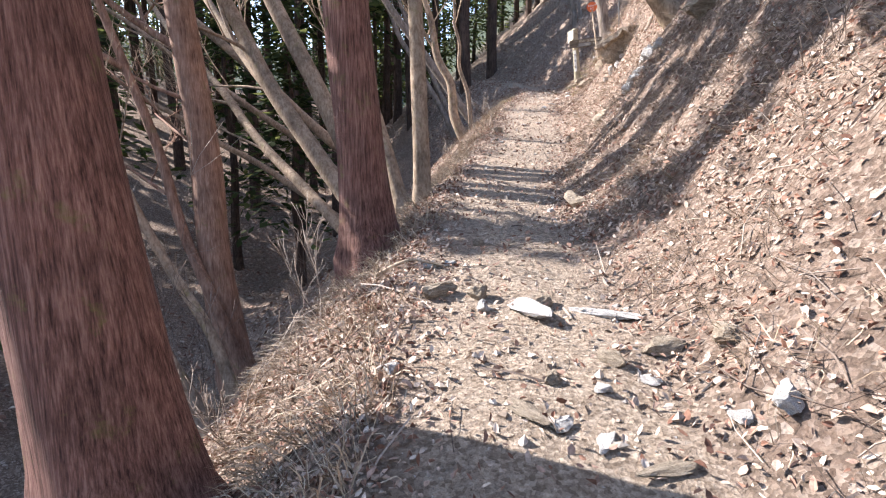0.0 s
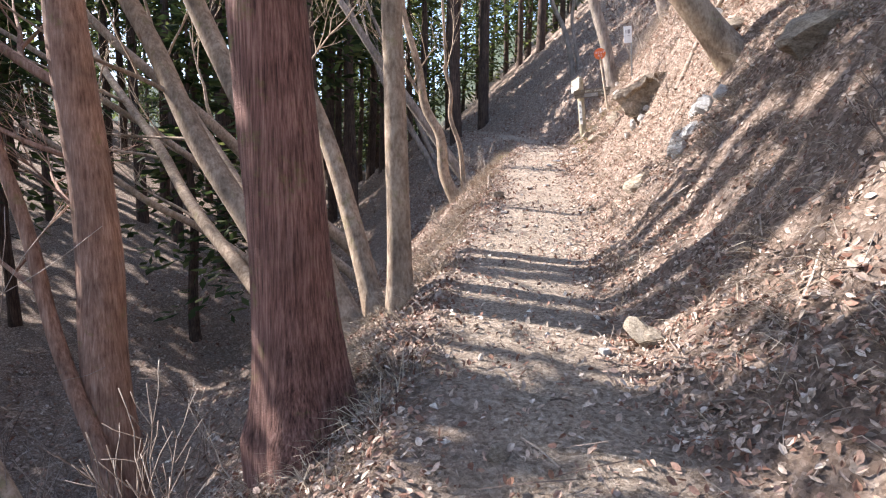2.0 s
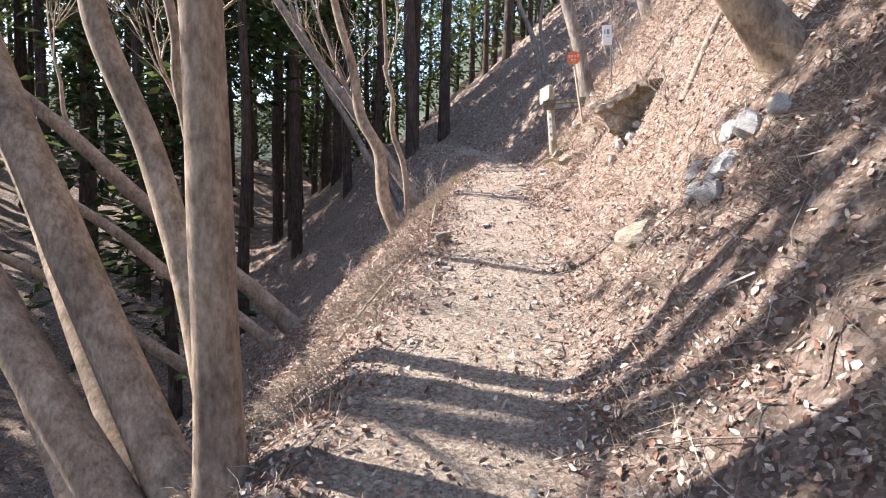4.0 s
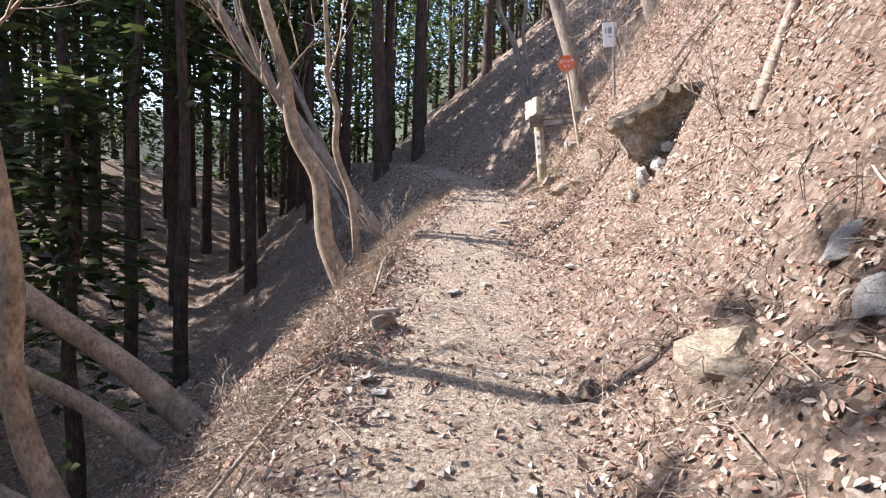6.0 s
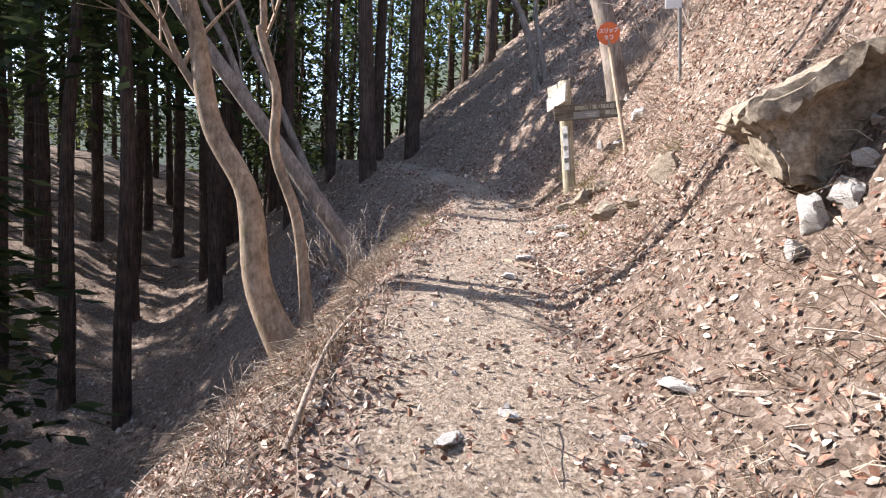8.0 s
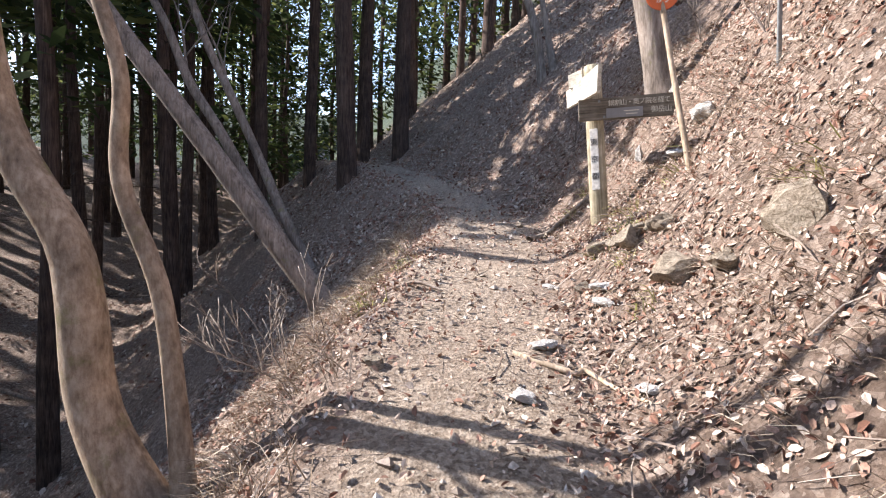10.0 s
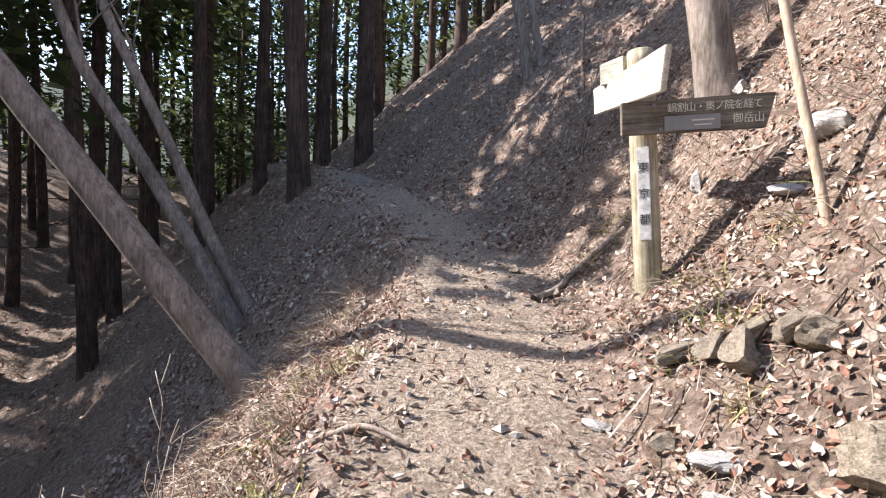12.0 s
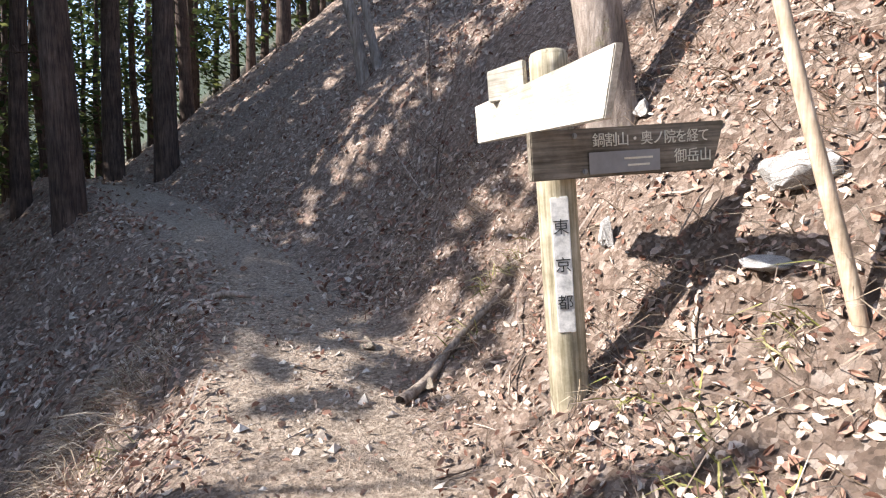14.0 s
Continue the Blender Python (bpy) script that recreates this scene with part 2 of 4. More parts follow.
def build_ground():
    gx = np.concatenate([-6 - np.geomspace(0.3, 900, 60)[::-1], np.arange(-6, -1.4, 0.13), np.arange(-1.4, 6, 0.08), 6 + np.geomspace(0.08, 900, 75)])
    gy = np.concatenate([-2 - np.geomspace(0.15, 900, 45)[::-1], np.arange(-2, 0.8, 0.14), np.arange(0.8, 20, 0.075), np.arange(20, 34, 0.16), 34 + np.geomspace(0.3, 900, 60)])
    X, Y = np.meshgrid(gx, gy)
    Z = height(X, Y)
    w, h = len(gx), len(gy)
    verts = np.stack([X.ravel(), Y.ravel(), Z.ravel()], 1)
    i = (np.arange(h - 1)[:, None] * w + np.arange(w - 1)).ravel()
    faces = np.stack([i, i + 1, i + w + 1, i + w], 1)
    ob = mesh_object("ground", verts.tolist(), faces.tolist(), GROUND)
    d = np.abs(X - smooth_along(Y, TRAIL_X) + 0.08 * lumps(X * 1.5, Y * 1.5, 21, 3)).ravel()
    patch = 0.5 + 0.5 * lumps(X * 1.3, Y * 1.3, 40, 3).ravel()
    value = np.clip((0.78 - d) / 0.35, 0, 1) * np.clip(0.55 + patch, 0, 1)
    ob.data.attributes.new("trodden", "FLOAT", "POINT").data.foreach_set("value", value.astype(np.float32))
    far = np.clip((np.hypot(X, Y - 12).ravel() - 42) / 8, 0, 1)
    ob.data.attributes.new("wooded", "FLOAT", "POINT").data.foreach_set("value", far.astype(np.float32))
    return tagged(ob, "steep hillside of dry earth and leaf litter with a trodden trail", "ground", kind="structure")


build_ground()
R = random.Random(5)
NP = np.random.default_rng(7)


# ---- trees ----
def tube(points, radii, sides=12, knobs=0.08, seed=0, flute=0.0, flare=0.0, most=10):
    """Verts and faces of a tapered, slightly knobbly limb through the points."""
    pts = [Vector(p) for p in points]
    fine, rad = [], []
    n = len(pts)
    for i in range(n - 1):
        a, b, c, d = pts[max(i - 1, 0)], pts[i], pts[i + 1], pts[min(i + 2, n - 1)]
        steps = max(1, min(most, int((c - b).length / max(radii[i], 0.02) / 0.9)))
        for s in range(steps):
            t = s / steps
            fine.append(0.5 * ((2 * b) + (c - a) * t + (2 * a - 5 * b + 4 * c - d) * t * t + (3 * b - a - 3 * c + d) * t ** 3))
            rad.append(radii[i] * (1 - t) + radii[i + 1] * t)
    fine.append(pts[-1])
    rad.append(radii[-1])
    verts, faces = [], []
    length = 0.0
    for i, (p, r) in enumerate(zip(fine, rad)):
        ahead = (fine[min(i + 1, len(fine) - 1)] - fine[max(i - 1, 0)]).normalized()
        side = ahead.cross(Vector((0.03, 1, 0.02))).normalized()
        other = side.cross(ahead)
        if i:
            length += (p - fine[i - 1]).length
        for k in range(sides):
            a = 2 * math.pi * k / sides
            w = 1 + knobs * noise.noise((math.cos(a) * 1.3 + seed, math.sin(a) * 1.3, length * 1.4 + seed * 3.1))
            w += flute * math.sin(a * 5 + seed) * (0.35 + math.exp(-max(length - 0.35, 0) / 0.45)) + flare * math.exp(-max(length - 0.35, 0) / 0.32) * (1 + 0.5 * math.sin(a * 4 + seed))
            verts.append(p + (side * math.cos(a) + other * math.sin(a)) * r * w)
        if i:
            for k in range(sides):
                q, u = (i - 1) * sides, i * sides
                faces.append((q + k, q + (k + 1) % sides, u + (k + 1) % sides, u + k))
    faces.append(tuple(range(len(verts) - sides, len(verts))))
    return verts, faces


def join(pieces):
    verts, faces = [], []
    for v, f in pieces:
        o = len(verts)
        verts += v
        faces += [tuple(i + o for i in q) for q in f]
    return verts, faces


def limb(start, way, length, radius, rnd, depth, out, twist=0.35):
    """Adds a limb and, by recursion, its twigs."""
    pts, p, w = [Vector(start)], Vector(start), Vector(way).normalized()
    steps = 5 if depth > 1 else 3
    for s in range(steps):
        w = (w + Vector((rnd.uniform(-1, 1), rnd.uniform(-1, 1), rnd.uniform(-0.6, 1))) * twist * 0.5).normalized()
        p = p + w * length / steps
        pts.append(p.copy())
    radii = [max(radius * (1 - 0.8 * i / steps), 0.0025) for i in range(steps + 1)]
    out.append(tube(pts, radii, 6 if radius > 0.02 else 3, 0.1, rnd.random() * 9, most=2 if radius > 0.02 else 1))
    if depth > 0:
        for j in range(rnd.randint(3, 5)):
            i = rnd.randint(1, steps)
            turn = Vector((rnd.uniform(-1, 1), rnd.uniform(-1, 1), rnd.uniform(-0.3, 0.8)))
            limb(pts[i], (pts[i] - pts[i - 1]).normalized() + turn * 0.9, length * rnd.uniform(0.4, 0.65), radii[i] * 0.7, rnd, depth - 1, out, twist)


def tree(name, label, mat, stems, limbs=(), seed=1, group="", sides=14, knobs=0.08, flute=0.0, flare=0.25):
    """A tree of stems [(points, radii)], its own limbs (from a stem, at a share of its length) and fine twigs."""
    rnd = random.Random(seed)
    root = new(name)
    root.location = stems[0][0][0]
    base = Vector(stems[0][0][0])
    local = lambda vs: [v - base for v in vs]
    for k, (pts, radii) in enumerate(stems):
        pts = [Vector(pts[0]) - (Vector(pts[1]) - Vector(pts[0])).normalized() * 0.35] + [Vector(q) for q in pts]
        v, f = tube(pts, [radii[0]] + list(radii), sides, knobs, seed + k * 7.7, flute, flare)
        ob = mesh_object("trunk" if k == 0 else "stem", local(v), f, mat)
        ob.parent = root
    out = []
    for stem, share, way, length, radius, depth in limbs:
        pts = [Vector(q) for q in stems[stem][0]]
        i = min(int(share * (len(pts) - 1)), len(pts) - 2)
        t = share * (len(pts) - 1) - i
        limb(pts[i].lerp(pts[i + 1], t), way, length, radius, rnd, depth, out)
    if out:
        v, f = join(out)
        ob = mesh_object("branches", local(v), f, mat)
        ob.parent = root
        tagged(ob, kind="stuff")
    return tagged(root, label, "tree", group)


def rise(x, y, dx, dy, tall, steps=7, wave=0.1, seed=0, bend=0.0):
    """Points of a stem from the ground at x, y that ends dx, dy away and tall metres up."""
    z, rnd = ground_at(x, y), random.Random(seed)
    pts = []
    for i in range(steps + 1):
        t = i / steps
        k = t + bend * t * (1 - t)
        s = wave if 0 < i else 0
        pts.append((x + dx * k + rnd.uniform(-s, s), y + dy * k + rnd.uniform(-s, s), z + tall * t))
    return pts


def taper(r0, r1, n=8):
    return [r0 + (r1 - r0) * i / (n - 1) for i in range(n)]


# the two great cedars and a slim trunk beside the trail
tree("cedar", "large red-brown cedar trunk with fibrous bark beside the trail", CEDAR,
     [(rise(-1.43, 2.25, -1.7, 0.1, 16, 8, 0.0), taper(0.31, 0.1, 9))], seed=3, sides=56, knobs=0.05, flute=0.05, flare=0.9)
tree("cedar", "red-brown cedar trunk with moss and peeling bark at the trail's edge", CEDAR,
     [(rise(-0.70, 5.2, -1.2, 0.2, 15, 8, 0.0), taper(0.235, 0.08, 9))], seed=8, sides=44, knobs=0.06, flute=0.03, flare=0.4)
tree("cedar", "slim grey-brown trunk rooted on the trail's lip", PALE,
     [(rise(-0.26, 6.9, -0.25, 0.2, 11, 8, 0.03, 4), taper(0.105, 0.04, 9))], seed=12, sides=18, flare=0.35)
# leaning bare trees on the slope below
tree("bare_tree", "reddish smooth-barked tree leaning out over the slope with a thinner stem", RUDDY,
     [(rise(-3.05, 7.5, -1.2, 0.4, 13, 8, 0.05, 2), taper(0.24, 0.1, 9)),
      (rise(-2.85, 7.25, -2.6, 0.2, 8.5, 8, 0.09, 6), taper(0.085, 0.03, 9))],
     [(0, 0.35, (-1, 0, 0.6), 3, 0.06, 3), (1, 0.5, (-1, -0.5, 0.6), 2.5, 0.05, 3), (0, 0.5, (0.6, 0.5, 1), 2, 0.04, 2),
      (1, 0.3, (-1, 0.6, 0.4), 2.2, 0.03, 3), (0, 0.25, (-1, 0.5, 0.3), 2.4, 0.03, 3), (0, 0.3, (-1, -0.3, 0.5), 2.6, 0.03, 3), (0, 0.42, (-1, 0.2, 0.1), 2.6, 0.03, 3), (1, 0.6, (-0.6, 0.3, 0.8), 2.2, 0.03, 3)], 21)
tree("bare_tree", "pale bare stems leaning out of the steep slope", PALE,
     [(rise(-2.4, 5.0, -3.6, 0.6, 6.5, 8, 0.06, 61), taper(0.12, 0.05, 9)),
      (rise(-2.7, 4.9, -3.0, 0.2, 4.5, 8, 0.08, 62), taper(0.07, 0.03, 9)),
      (rise(-2.2, 5.3, -2.6, 0.9, 5.5, 8, 0.08, 63), taper(0.06, 0.02, 9))],
     [(0, 0.5, (-1, 0.2, 0.6), 2.2, 0.03, 3), (1, 0.5, (-1, 0.5, 0.5), 1.8, 0.02, 3), (2, 0.4, (-0.5, 0.5, 0.8), 1.8, 0.02, 3), (0, 0.35, (-0.6, 0.6, 0.5), 2.2, 0.025, 3), (0, 0.7, (-0.4, 0.5, 0.9), 2.2, 0.025, 3), (2, 0.65, (-1, 0.3, 0.4), 2.0, 0.02, 3), (1, 0.75, (-0.3, 0.6, 0.8), 2.0, 0.02, 3)], 27)
tree("bare_tree", "clump of pale bare stems leaning away from the slope", PALE,
     [(rise(-0.74, 7.7, -4.0, 2.0, 9, 8, 0.06, 3, 0.3), taper(0.15, 0.06, 9)),
      (rise(-0.90, 7.5, -5.4, 2.4, 9, 8, 0.06, 4, 0.25), taper(0.14, 0.05, 9)),
      (rise(-0.58, 7.95, -2.2, 1.4, 8, 8, 0.08, 5, 0.3), taper(0.115, 0.04, 9)),
      (rise(-1.1, 7.5, -7.5, 7.5, 6.5, 8, 0.1, 6, 0.1), taper(0.09, 0.04, 9)),
      (rise(-0.95, 7.8, -6.5, 6.5, 8, 8, 0.1, 7, 0.1), taper(0.10, 0.04, 9))],
     [(0, 0.5, (-1, 0, 0.5), 2.5, 0.04, 3), (1, 0.45, (-1, 0.4, 0.8), 2.5, 0.04, 3), (2, 0.5, (0.3, 0.6, 1), 2, 0.03, 3), (3, 0.5, (-1, -0.3, 0.4), 2.5, 0.03, 3),
      (3, 0.35, (-1, 0.3, 0.2), 2.5, 0.03, 3), (4, 0.4, (-0.6, 0.2, 1), 2.5, 0.04, 3), (1, 0.3, (-1, -0.3, 0.5), 2.0, 0.03, 3), (4, 0.3, (-1, 0.3, 0.1), 2.4, 0.03, 3), (3, 0.2, (-1, 0.5, 0.5), 2.2, 0.03, 3), (4, 0.6, (-0.8, 0.2, 0.7), 2.4, 0.03, 3)], 31)
tree("bare_tree", "mossy pale stems leaning low over the gully", PALE,
     [(rise(-1.0, 12.7, -6.2, -0.5, 5.6, 8, 0.06, 13, -0.05), taper(0.14, 0.06, 9)),
      (rise(-1.2, 12.2, -6.0, -0.6, 4.4, 8, 0.07, 14, -0.1), taper(0.09, 0.04, 9)),
      (rise(-1.7, 11.8, -5.0, -0.6, 3.4, 8, 0.08, 15, -0.1), taper(0.09, 0.04, 9))],
     [(0, 0.5, (-0.5, 0.2, 1), 2.2, 0.04, 3), (1, 0.5, (-1, 0.4, 0.6), 2.0, 0.03, 3), (0, 0.75, (-1, 0.4, 0.6), 2.0, 0.03, 3)], 36)
def crooked(x, y, offsets):
    """Points of a crooked stem on the ground at x, y: offsets of (sideways, up), drifting away from the trail."""
    z = ground_at(x, y)
    return [(x + dx, y - 0.12 * dx, z + dz) for dx, dz in offsets]


tree("bare_tree", "slender crooked pale tree on the slope", PALE,
     [(crooked(-1.28, 10.95, ((0, 0), (-0.4, 0.88), (-0.54, 1.55), (-0.51, 2.17), (-0.63, 3.1), (-0.76, 3.75), (-0.8, 4.4), (-1.2, 6))), taper(0.108, 0.05, 8))],
     [(0, 0.6, (-0.6, 0.2, 1), 2.0, 0.03, 3), (0, 0.75, (0.5, 0.3, 1), 1.8, 0.02, 3)], 33)
tree("bare_tree", "twin wavy pale trunks rooted at the trail's edge", PALE,
     [(crooked(0.6, 13.75, ((0, 0), (-0.31, 0.65), (-0.38, 1.24), (-0.45, 1.56), (-0.71, 2.02), (-0.81, 2.42), (-0.89, 2.92), (-1.2, 4), (-1.4, 5.5), (-1.7, 8.2))), taper(0.13, 0.045, 10)),
      (crooked(0.72, 13.8, ((0, 0), (-0.03, 0.45), (-0.12, 1.16), (-0.32, 1.74), (-0.32, 2.27), (-0.46, 2.78), (-0.44, 3.0), (-0.6, 5), (-0.9, 7))), taper(0.06, 0.02, 9))],
     [(0, 0.5, (-0.6, 0.2, 1), 2.0, 0.04, 3), (1, 0.6, (0.3, 0.2, 1), 1.5, 0.02, 2)], 41)
tree("bare_tree", "grey bare stems leaning above the shaded gully", GREY,
     [(rise(1.2, 17.6, -5.4, 0.3, 7.5, 8, 0.05, 16, 0.05), taper(0.15, 0.06, 9)),
      (rise(0.42, 20.6, -3.7, 0.5, 7, 8, 0.07, 17, 0.1), taper(0.12, 0.04, 9)),
      (rise(0.55, 20.8, -3.6, 0.8, 8, 8, 0.07, 18, 0.1), taper(0.10, 0.04, 9))],
     [(0, 0.5, (-0.6, 0.2, 1), 2.0, 0.03, 3), (1, 0.5, (-0.3, 0.2, 1), 2.0, 0.03, 2), (2, 0.4, (-0.3, 0.3, 1), 2.0, 0.03, 2)], 46)
# trees up on the bank
tree("bare_tree", "thick pale tree leaning out of the bank", PALE,
     [(rise(3.28, 8.2, -5.2, 0.6, 7, 8, 0.04, 22), taper(0.15, 0.08, 9))], [(0, 0.6, (-0.3, 0.5, 1), 2, 0.03, 2)], 51)
tree("bare_tree", "grey-brown tree behind the signs on the bank", GREY,
     [(rise(4.74, 16.5, -2.4, 0.6, 9, 8, 0.05, 23), taper(0.145, 0.08, 9))], [(0, 0.5, (-0.3, 0.5, 1), 2, 0.03, 2)], 52)
tree("bare_tree", "grey tree leaning on the upper bank", GREY,
     [(rise(5.7, 15.8, -2.3, 0.4, 8, 8, 0.05, 24), taper(0.12, 0.05, 9))], [(0, 0.5, (-0.3, 0.5, 1), 2, 0.03, 2)], 53)
tree("bare_tree", "slim grey stems on the shaded bank above the trail", GREY,
     [(rise(5.2, 22.5, -1.8, 0.6, 7, 8, 0.1, 25), taper(0.1, 0.04, 9)),
      (rise(5.4, 22.4, -0.8, 0.6, 7, 8, 0.1, 26), taper(0.07, 0.03, 9))], [(0, 0.4, (-0.8, -0.2, 0.7), 2, 0.02, 3), (1, 0.3, (0.4, -0.2, 1), 1.6, 0.02, 3)], 54)


# ---- cedars of the wood ----
def needles(rnd, low, top, reach, count):
    """A cedar crown: drooping sprays of small needle blades round the upper trunk."""
    verts, faces = [], []
    for i in range(count):
        t = rnd.random() ** 0.9
        z = low + (top - low) * t
        a = rnd.uniform(0, 6.283)
        far = reach * (1.05 - t) * rnd.uniform(0.25, 1.1)
        c = Vector((math.cos(a) * far, math.sin(a) * far, z - far * 0.25))
        for j in range(4):
            p = c + Vector((rnd.gauss(0, 0.2), rnd.gauss(0, 0.2), rnd.gauss(0, 0.14)))
            w = Vector((math.cos(a) + rnd.uniform(-0.8, 0.8), math.sin(a) + rnd.uniform(-0.8, 0.8), rnd.uniform(-0.9, 0.3))).normalized() * rnd.uniform(0.32, 0.62)
            s = w.cross(Vector((rnd.uniform(-1, 1), rnd.uniform(-1, 1), 1))).normalized() * rnd.uniform(0.065, 0.13)
            o = len(verts)
            verts += [p, p + w * 0.5 + s, p + w, p + w * 0.5 - s]
            faces.append((o, o + 1, o + 2, o + 3))
    return verts, faces


def wood_cedar(seed, tall, low, radius):
    rnd = random.Random(seed)
    root = new("cedar_tree")
    pts = [(0.05 * math.sin(i * 1.7 + seed), 0.05 * math.cos(i * 1.3 + seed), tall * i / 8 - (0.95 if i == 0 else 0.4)) for i in range(9)]
    v, f = tube(pts, taper(radius, 0.04, 9), 10, 0.05, seed, 0.03, 0.3, most=3)
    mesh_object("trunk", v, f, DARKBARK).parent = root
    out = []
    for i in range(9):
        z = rnd.uniform(2.2, low + 3)
        a = rnd.uniform(0, 6.283)
        limb((0, 0, z), (math.cos(a), math.sin(a), rnd.uniform(-0.5, 0.15)), rnd.uniform(0.7, 1.9), 0.018, rnd, 1, out, 0.25)
    v, f = join(out)
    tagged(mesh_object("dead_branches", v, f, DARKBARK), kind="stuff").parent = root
    v, f = needles(rnd, low, tall, 2.1, 250)
    tagged(mesh_object("foliage", v, f, NEEDLE, False), kind="stuff").parent = root
    return tagged(root, "tall dark cedar with a bare trunk in shade", "tree", "cedars of the wood")


def crown(x, y, low, top, reach, count, seed):
    """Foliage high on a trailside cedar, a part of that tree."""
    v, f = needles(random.Random(seed), low, top, reach, count)
    ob = tagged(mesh_object("foliage", v, f, NEEDLE, False), kind="stuff")
    owner = min((o for o in scene.objects if o.name.startswith("cedar") and o.type == "EMPTY"), key=lambda o: (o.location.x - x) ** 2 + (o.location.y - y) ** 2)
    ob.parent = owner


crown(-1.56, 2.15, 6.6, 16, 1.9, 420, 301)
crown(-0.70, 5.35, 6.2, 15, 1.8, 420, 302)
crown(-0.22, 6.65, 5.6, 11, 1.2, 170, 303)

MODELS = [wood_cedar(61, 11.5, 3.5, 0.16), wood_cedar(62, 13, 3.2, 0.19), wood_cedar(63, 19, 7.5, 0.20), wood_cedar(64, 21, 8.5, 0.25), wood_cedar(65, 21.5, 14.2, 0.24), wood_cedar(66, 17, 1.6, 0.2)]


def headroom(x, y):
    """How tall a tree can stand at x, y without taking the sun off the trail."""
    lane = y - 0.374 * (1.5 - x)
    return float(smooth_along(lane, TRAIL_Z) + 0.76 * (smooth_along(lane, TRAIL_X) - 1.0 - x)) - 2.4 - ground_at(x, y)


def plant_wood():
    spots, rnd = [], random.Random(77)
    spots = [(0.95, 24.0, 3), (-0.4, 28.5, 2), (-5.0, 29.6, 3), (-3.2, 24.5, 2), (-5.5, 34.5, 3), (-1.6, 27.0, 2), (-8.0, 31.0, 2), (1.2, 30.0, 3), (-2.6, 31.5, 3), (-6.0, 22.4, 2), (-8.2, 23.6, 3), (-10.5, 24.8, 3), (-4.2, 21.4, 2), (-12.5, 25.8, 3),
             (-6.5, 27.2, 2), (-9.5, 27.8, 3), (-7.2, 33.2, 3), (-11.5, 30.5, 2), (-4.0, 28.0, 2), (-3.6, 34.5, 3), (-13.0, 29.0, 3),
             # two added cedars, crowns out of view, placed to shade the right bank
             (-10.2, 10.0, 4), (-9.4, 11.0, 4)]
    tries = 0
    while len(spots) < 165 and tries < 12000:
        tries += 1
        x, y = rnd.uniform(-30, 16), rnd.uniform(2, 60)
        d = x - float(smooth_along(y, TRAIL_X))
        if d > -6 and y < 27 or d > 2 and y < 29 or d > 9 and y < 34 or x > -9 and y < 17:
            continue
        if any((x - a) ** 2 + (y - b) ** 2 < 3.2 for a, b, _ in spots):
            continue
        lane = y - 0.374 * (2.5 - x)
        clear = headroom(x, y)
        if lane > 18.2:
            kind = 5 if y > 37 else rnd.choice((2, 3))
        elif clear > 5.5:
            kind = rnd.choice((0, 1))
        else:
            continue
        spots.append((x, y, kind))
    used = set()
    for x, y, kind in spots:
        m = pose(x, y, ground_at(x, y), rnd.uniform(-1.5, 1.5), rnd.uniform(-1.5, 1.5), rnd.uniform(0, 360))
        if kind < 2:
            grow = min(1.6, headroom(x, y) / (11.5, 13)[kind])
            m = m @ Matrix.Diagonal((0.75 + 0.25 * grow, 0.75 + 0.25 * grow, grow, 1))
        if kind in used:
            copy_thing(MODELS[kind], m @ Matrix.Diagonal([1 / k for k in MODELS[kind].scale] + [1]))
        else:
            used.add(kind)
            MODELS[kind].matrix_basis = m
    # a shorter cedar in the gully that shades the foot of the bank
    copy_thing(MODELS[1], pose(-7.4, 7.7, ground_at(-7.4, 7.7)) @ Matrix.Diagonal([0.86 / k for k in MODELS[1].scale] + [1]))


plant_wood()


# ---- trail furniture ----
def box(name, w, d, h, mat, bevel=0.006, at=(0, 0, 0)):
    bm = bmesh.new()
    bmesh.ops.create_cube(bm, size=1)
    bmesh.ops.scale(bm, vec=(w, d, h), verts=bm.verts)
    bmesh.ops.bevel(bm, geom=bm.edges[:], offset=bevel, segments=2, affect="EDGES")
    bmesh.ops.translate(bm, vec=at, verts=bm.verts)
    me = bpy.data.meshes.new(name)
    bm.to_mesh(me)
    bm.free()
    me.materials.append(mat)
    return new(name, me)


def plank(name, outline, thick, mat, bevel=0.004):
    """A board whose outline lies in x, z, with its face towards -y."""
    bm = bmesh.new()
    front = [bm.verts.new((x, -thick / 2, z)) for x, z in outline]
    face = bm.faces.new(front)
    more = bmesh.ops.extrude_face_region(bm, geom=[face])
    bmesh.ops.translate(bm, vec=(0, thick, 0), verts=[v for v in more["geom"] if isinstance(v, bmesh.types.BMVert)])
    bmesh.ops.recalc_face_normals(bm, faces=bm.faces[:])
    bmesh.ops.bevel(bm, geom=bm.edges[:], offset=bevel, segments=2, affect="EDGES")
    me = bpy.data.meshes.new(name)
    bm.to_mesh(me)
    bm.free()
    me.materials.append(mat)
    return new(name, me)


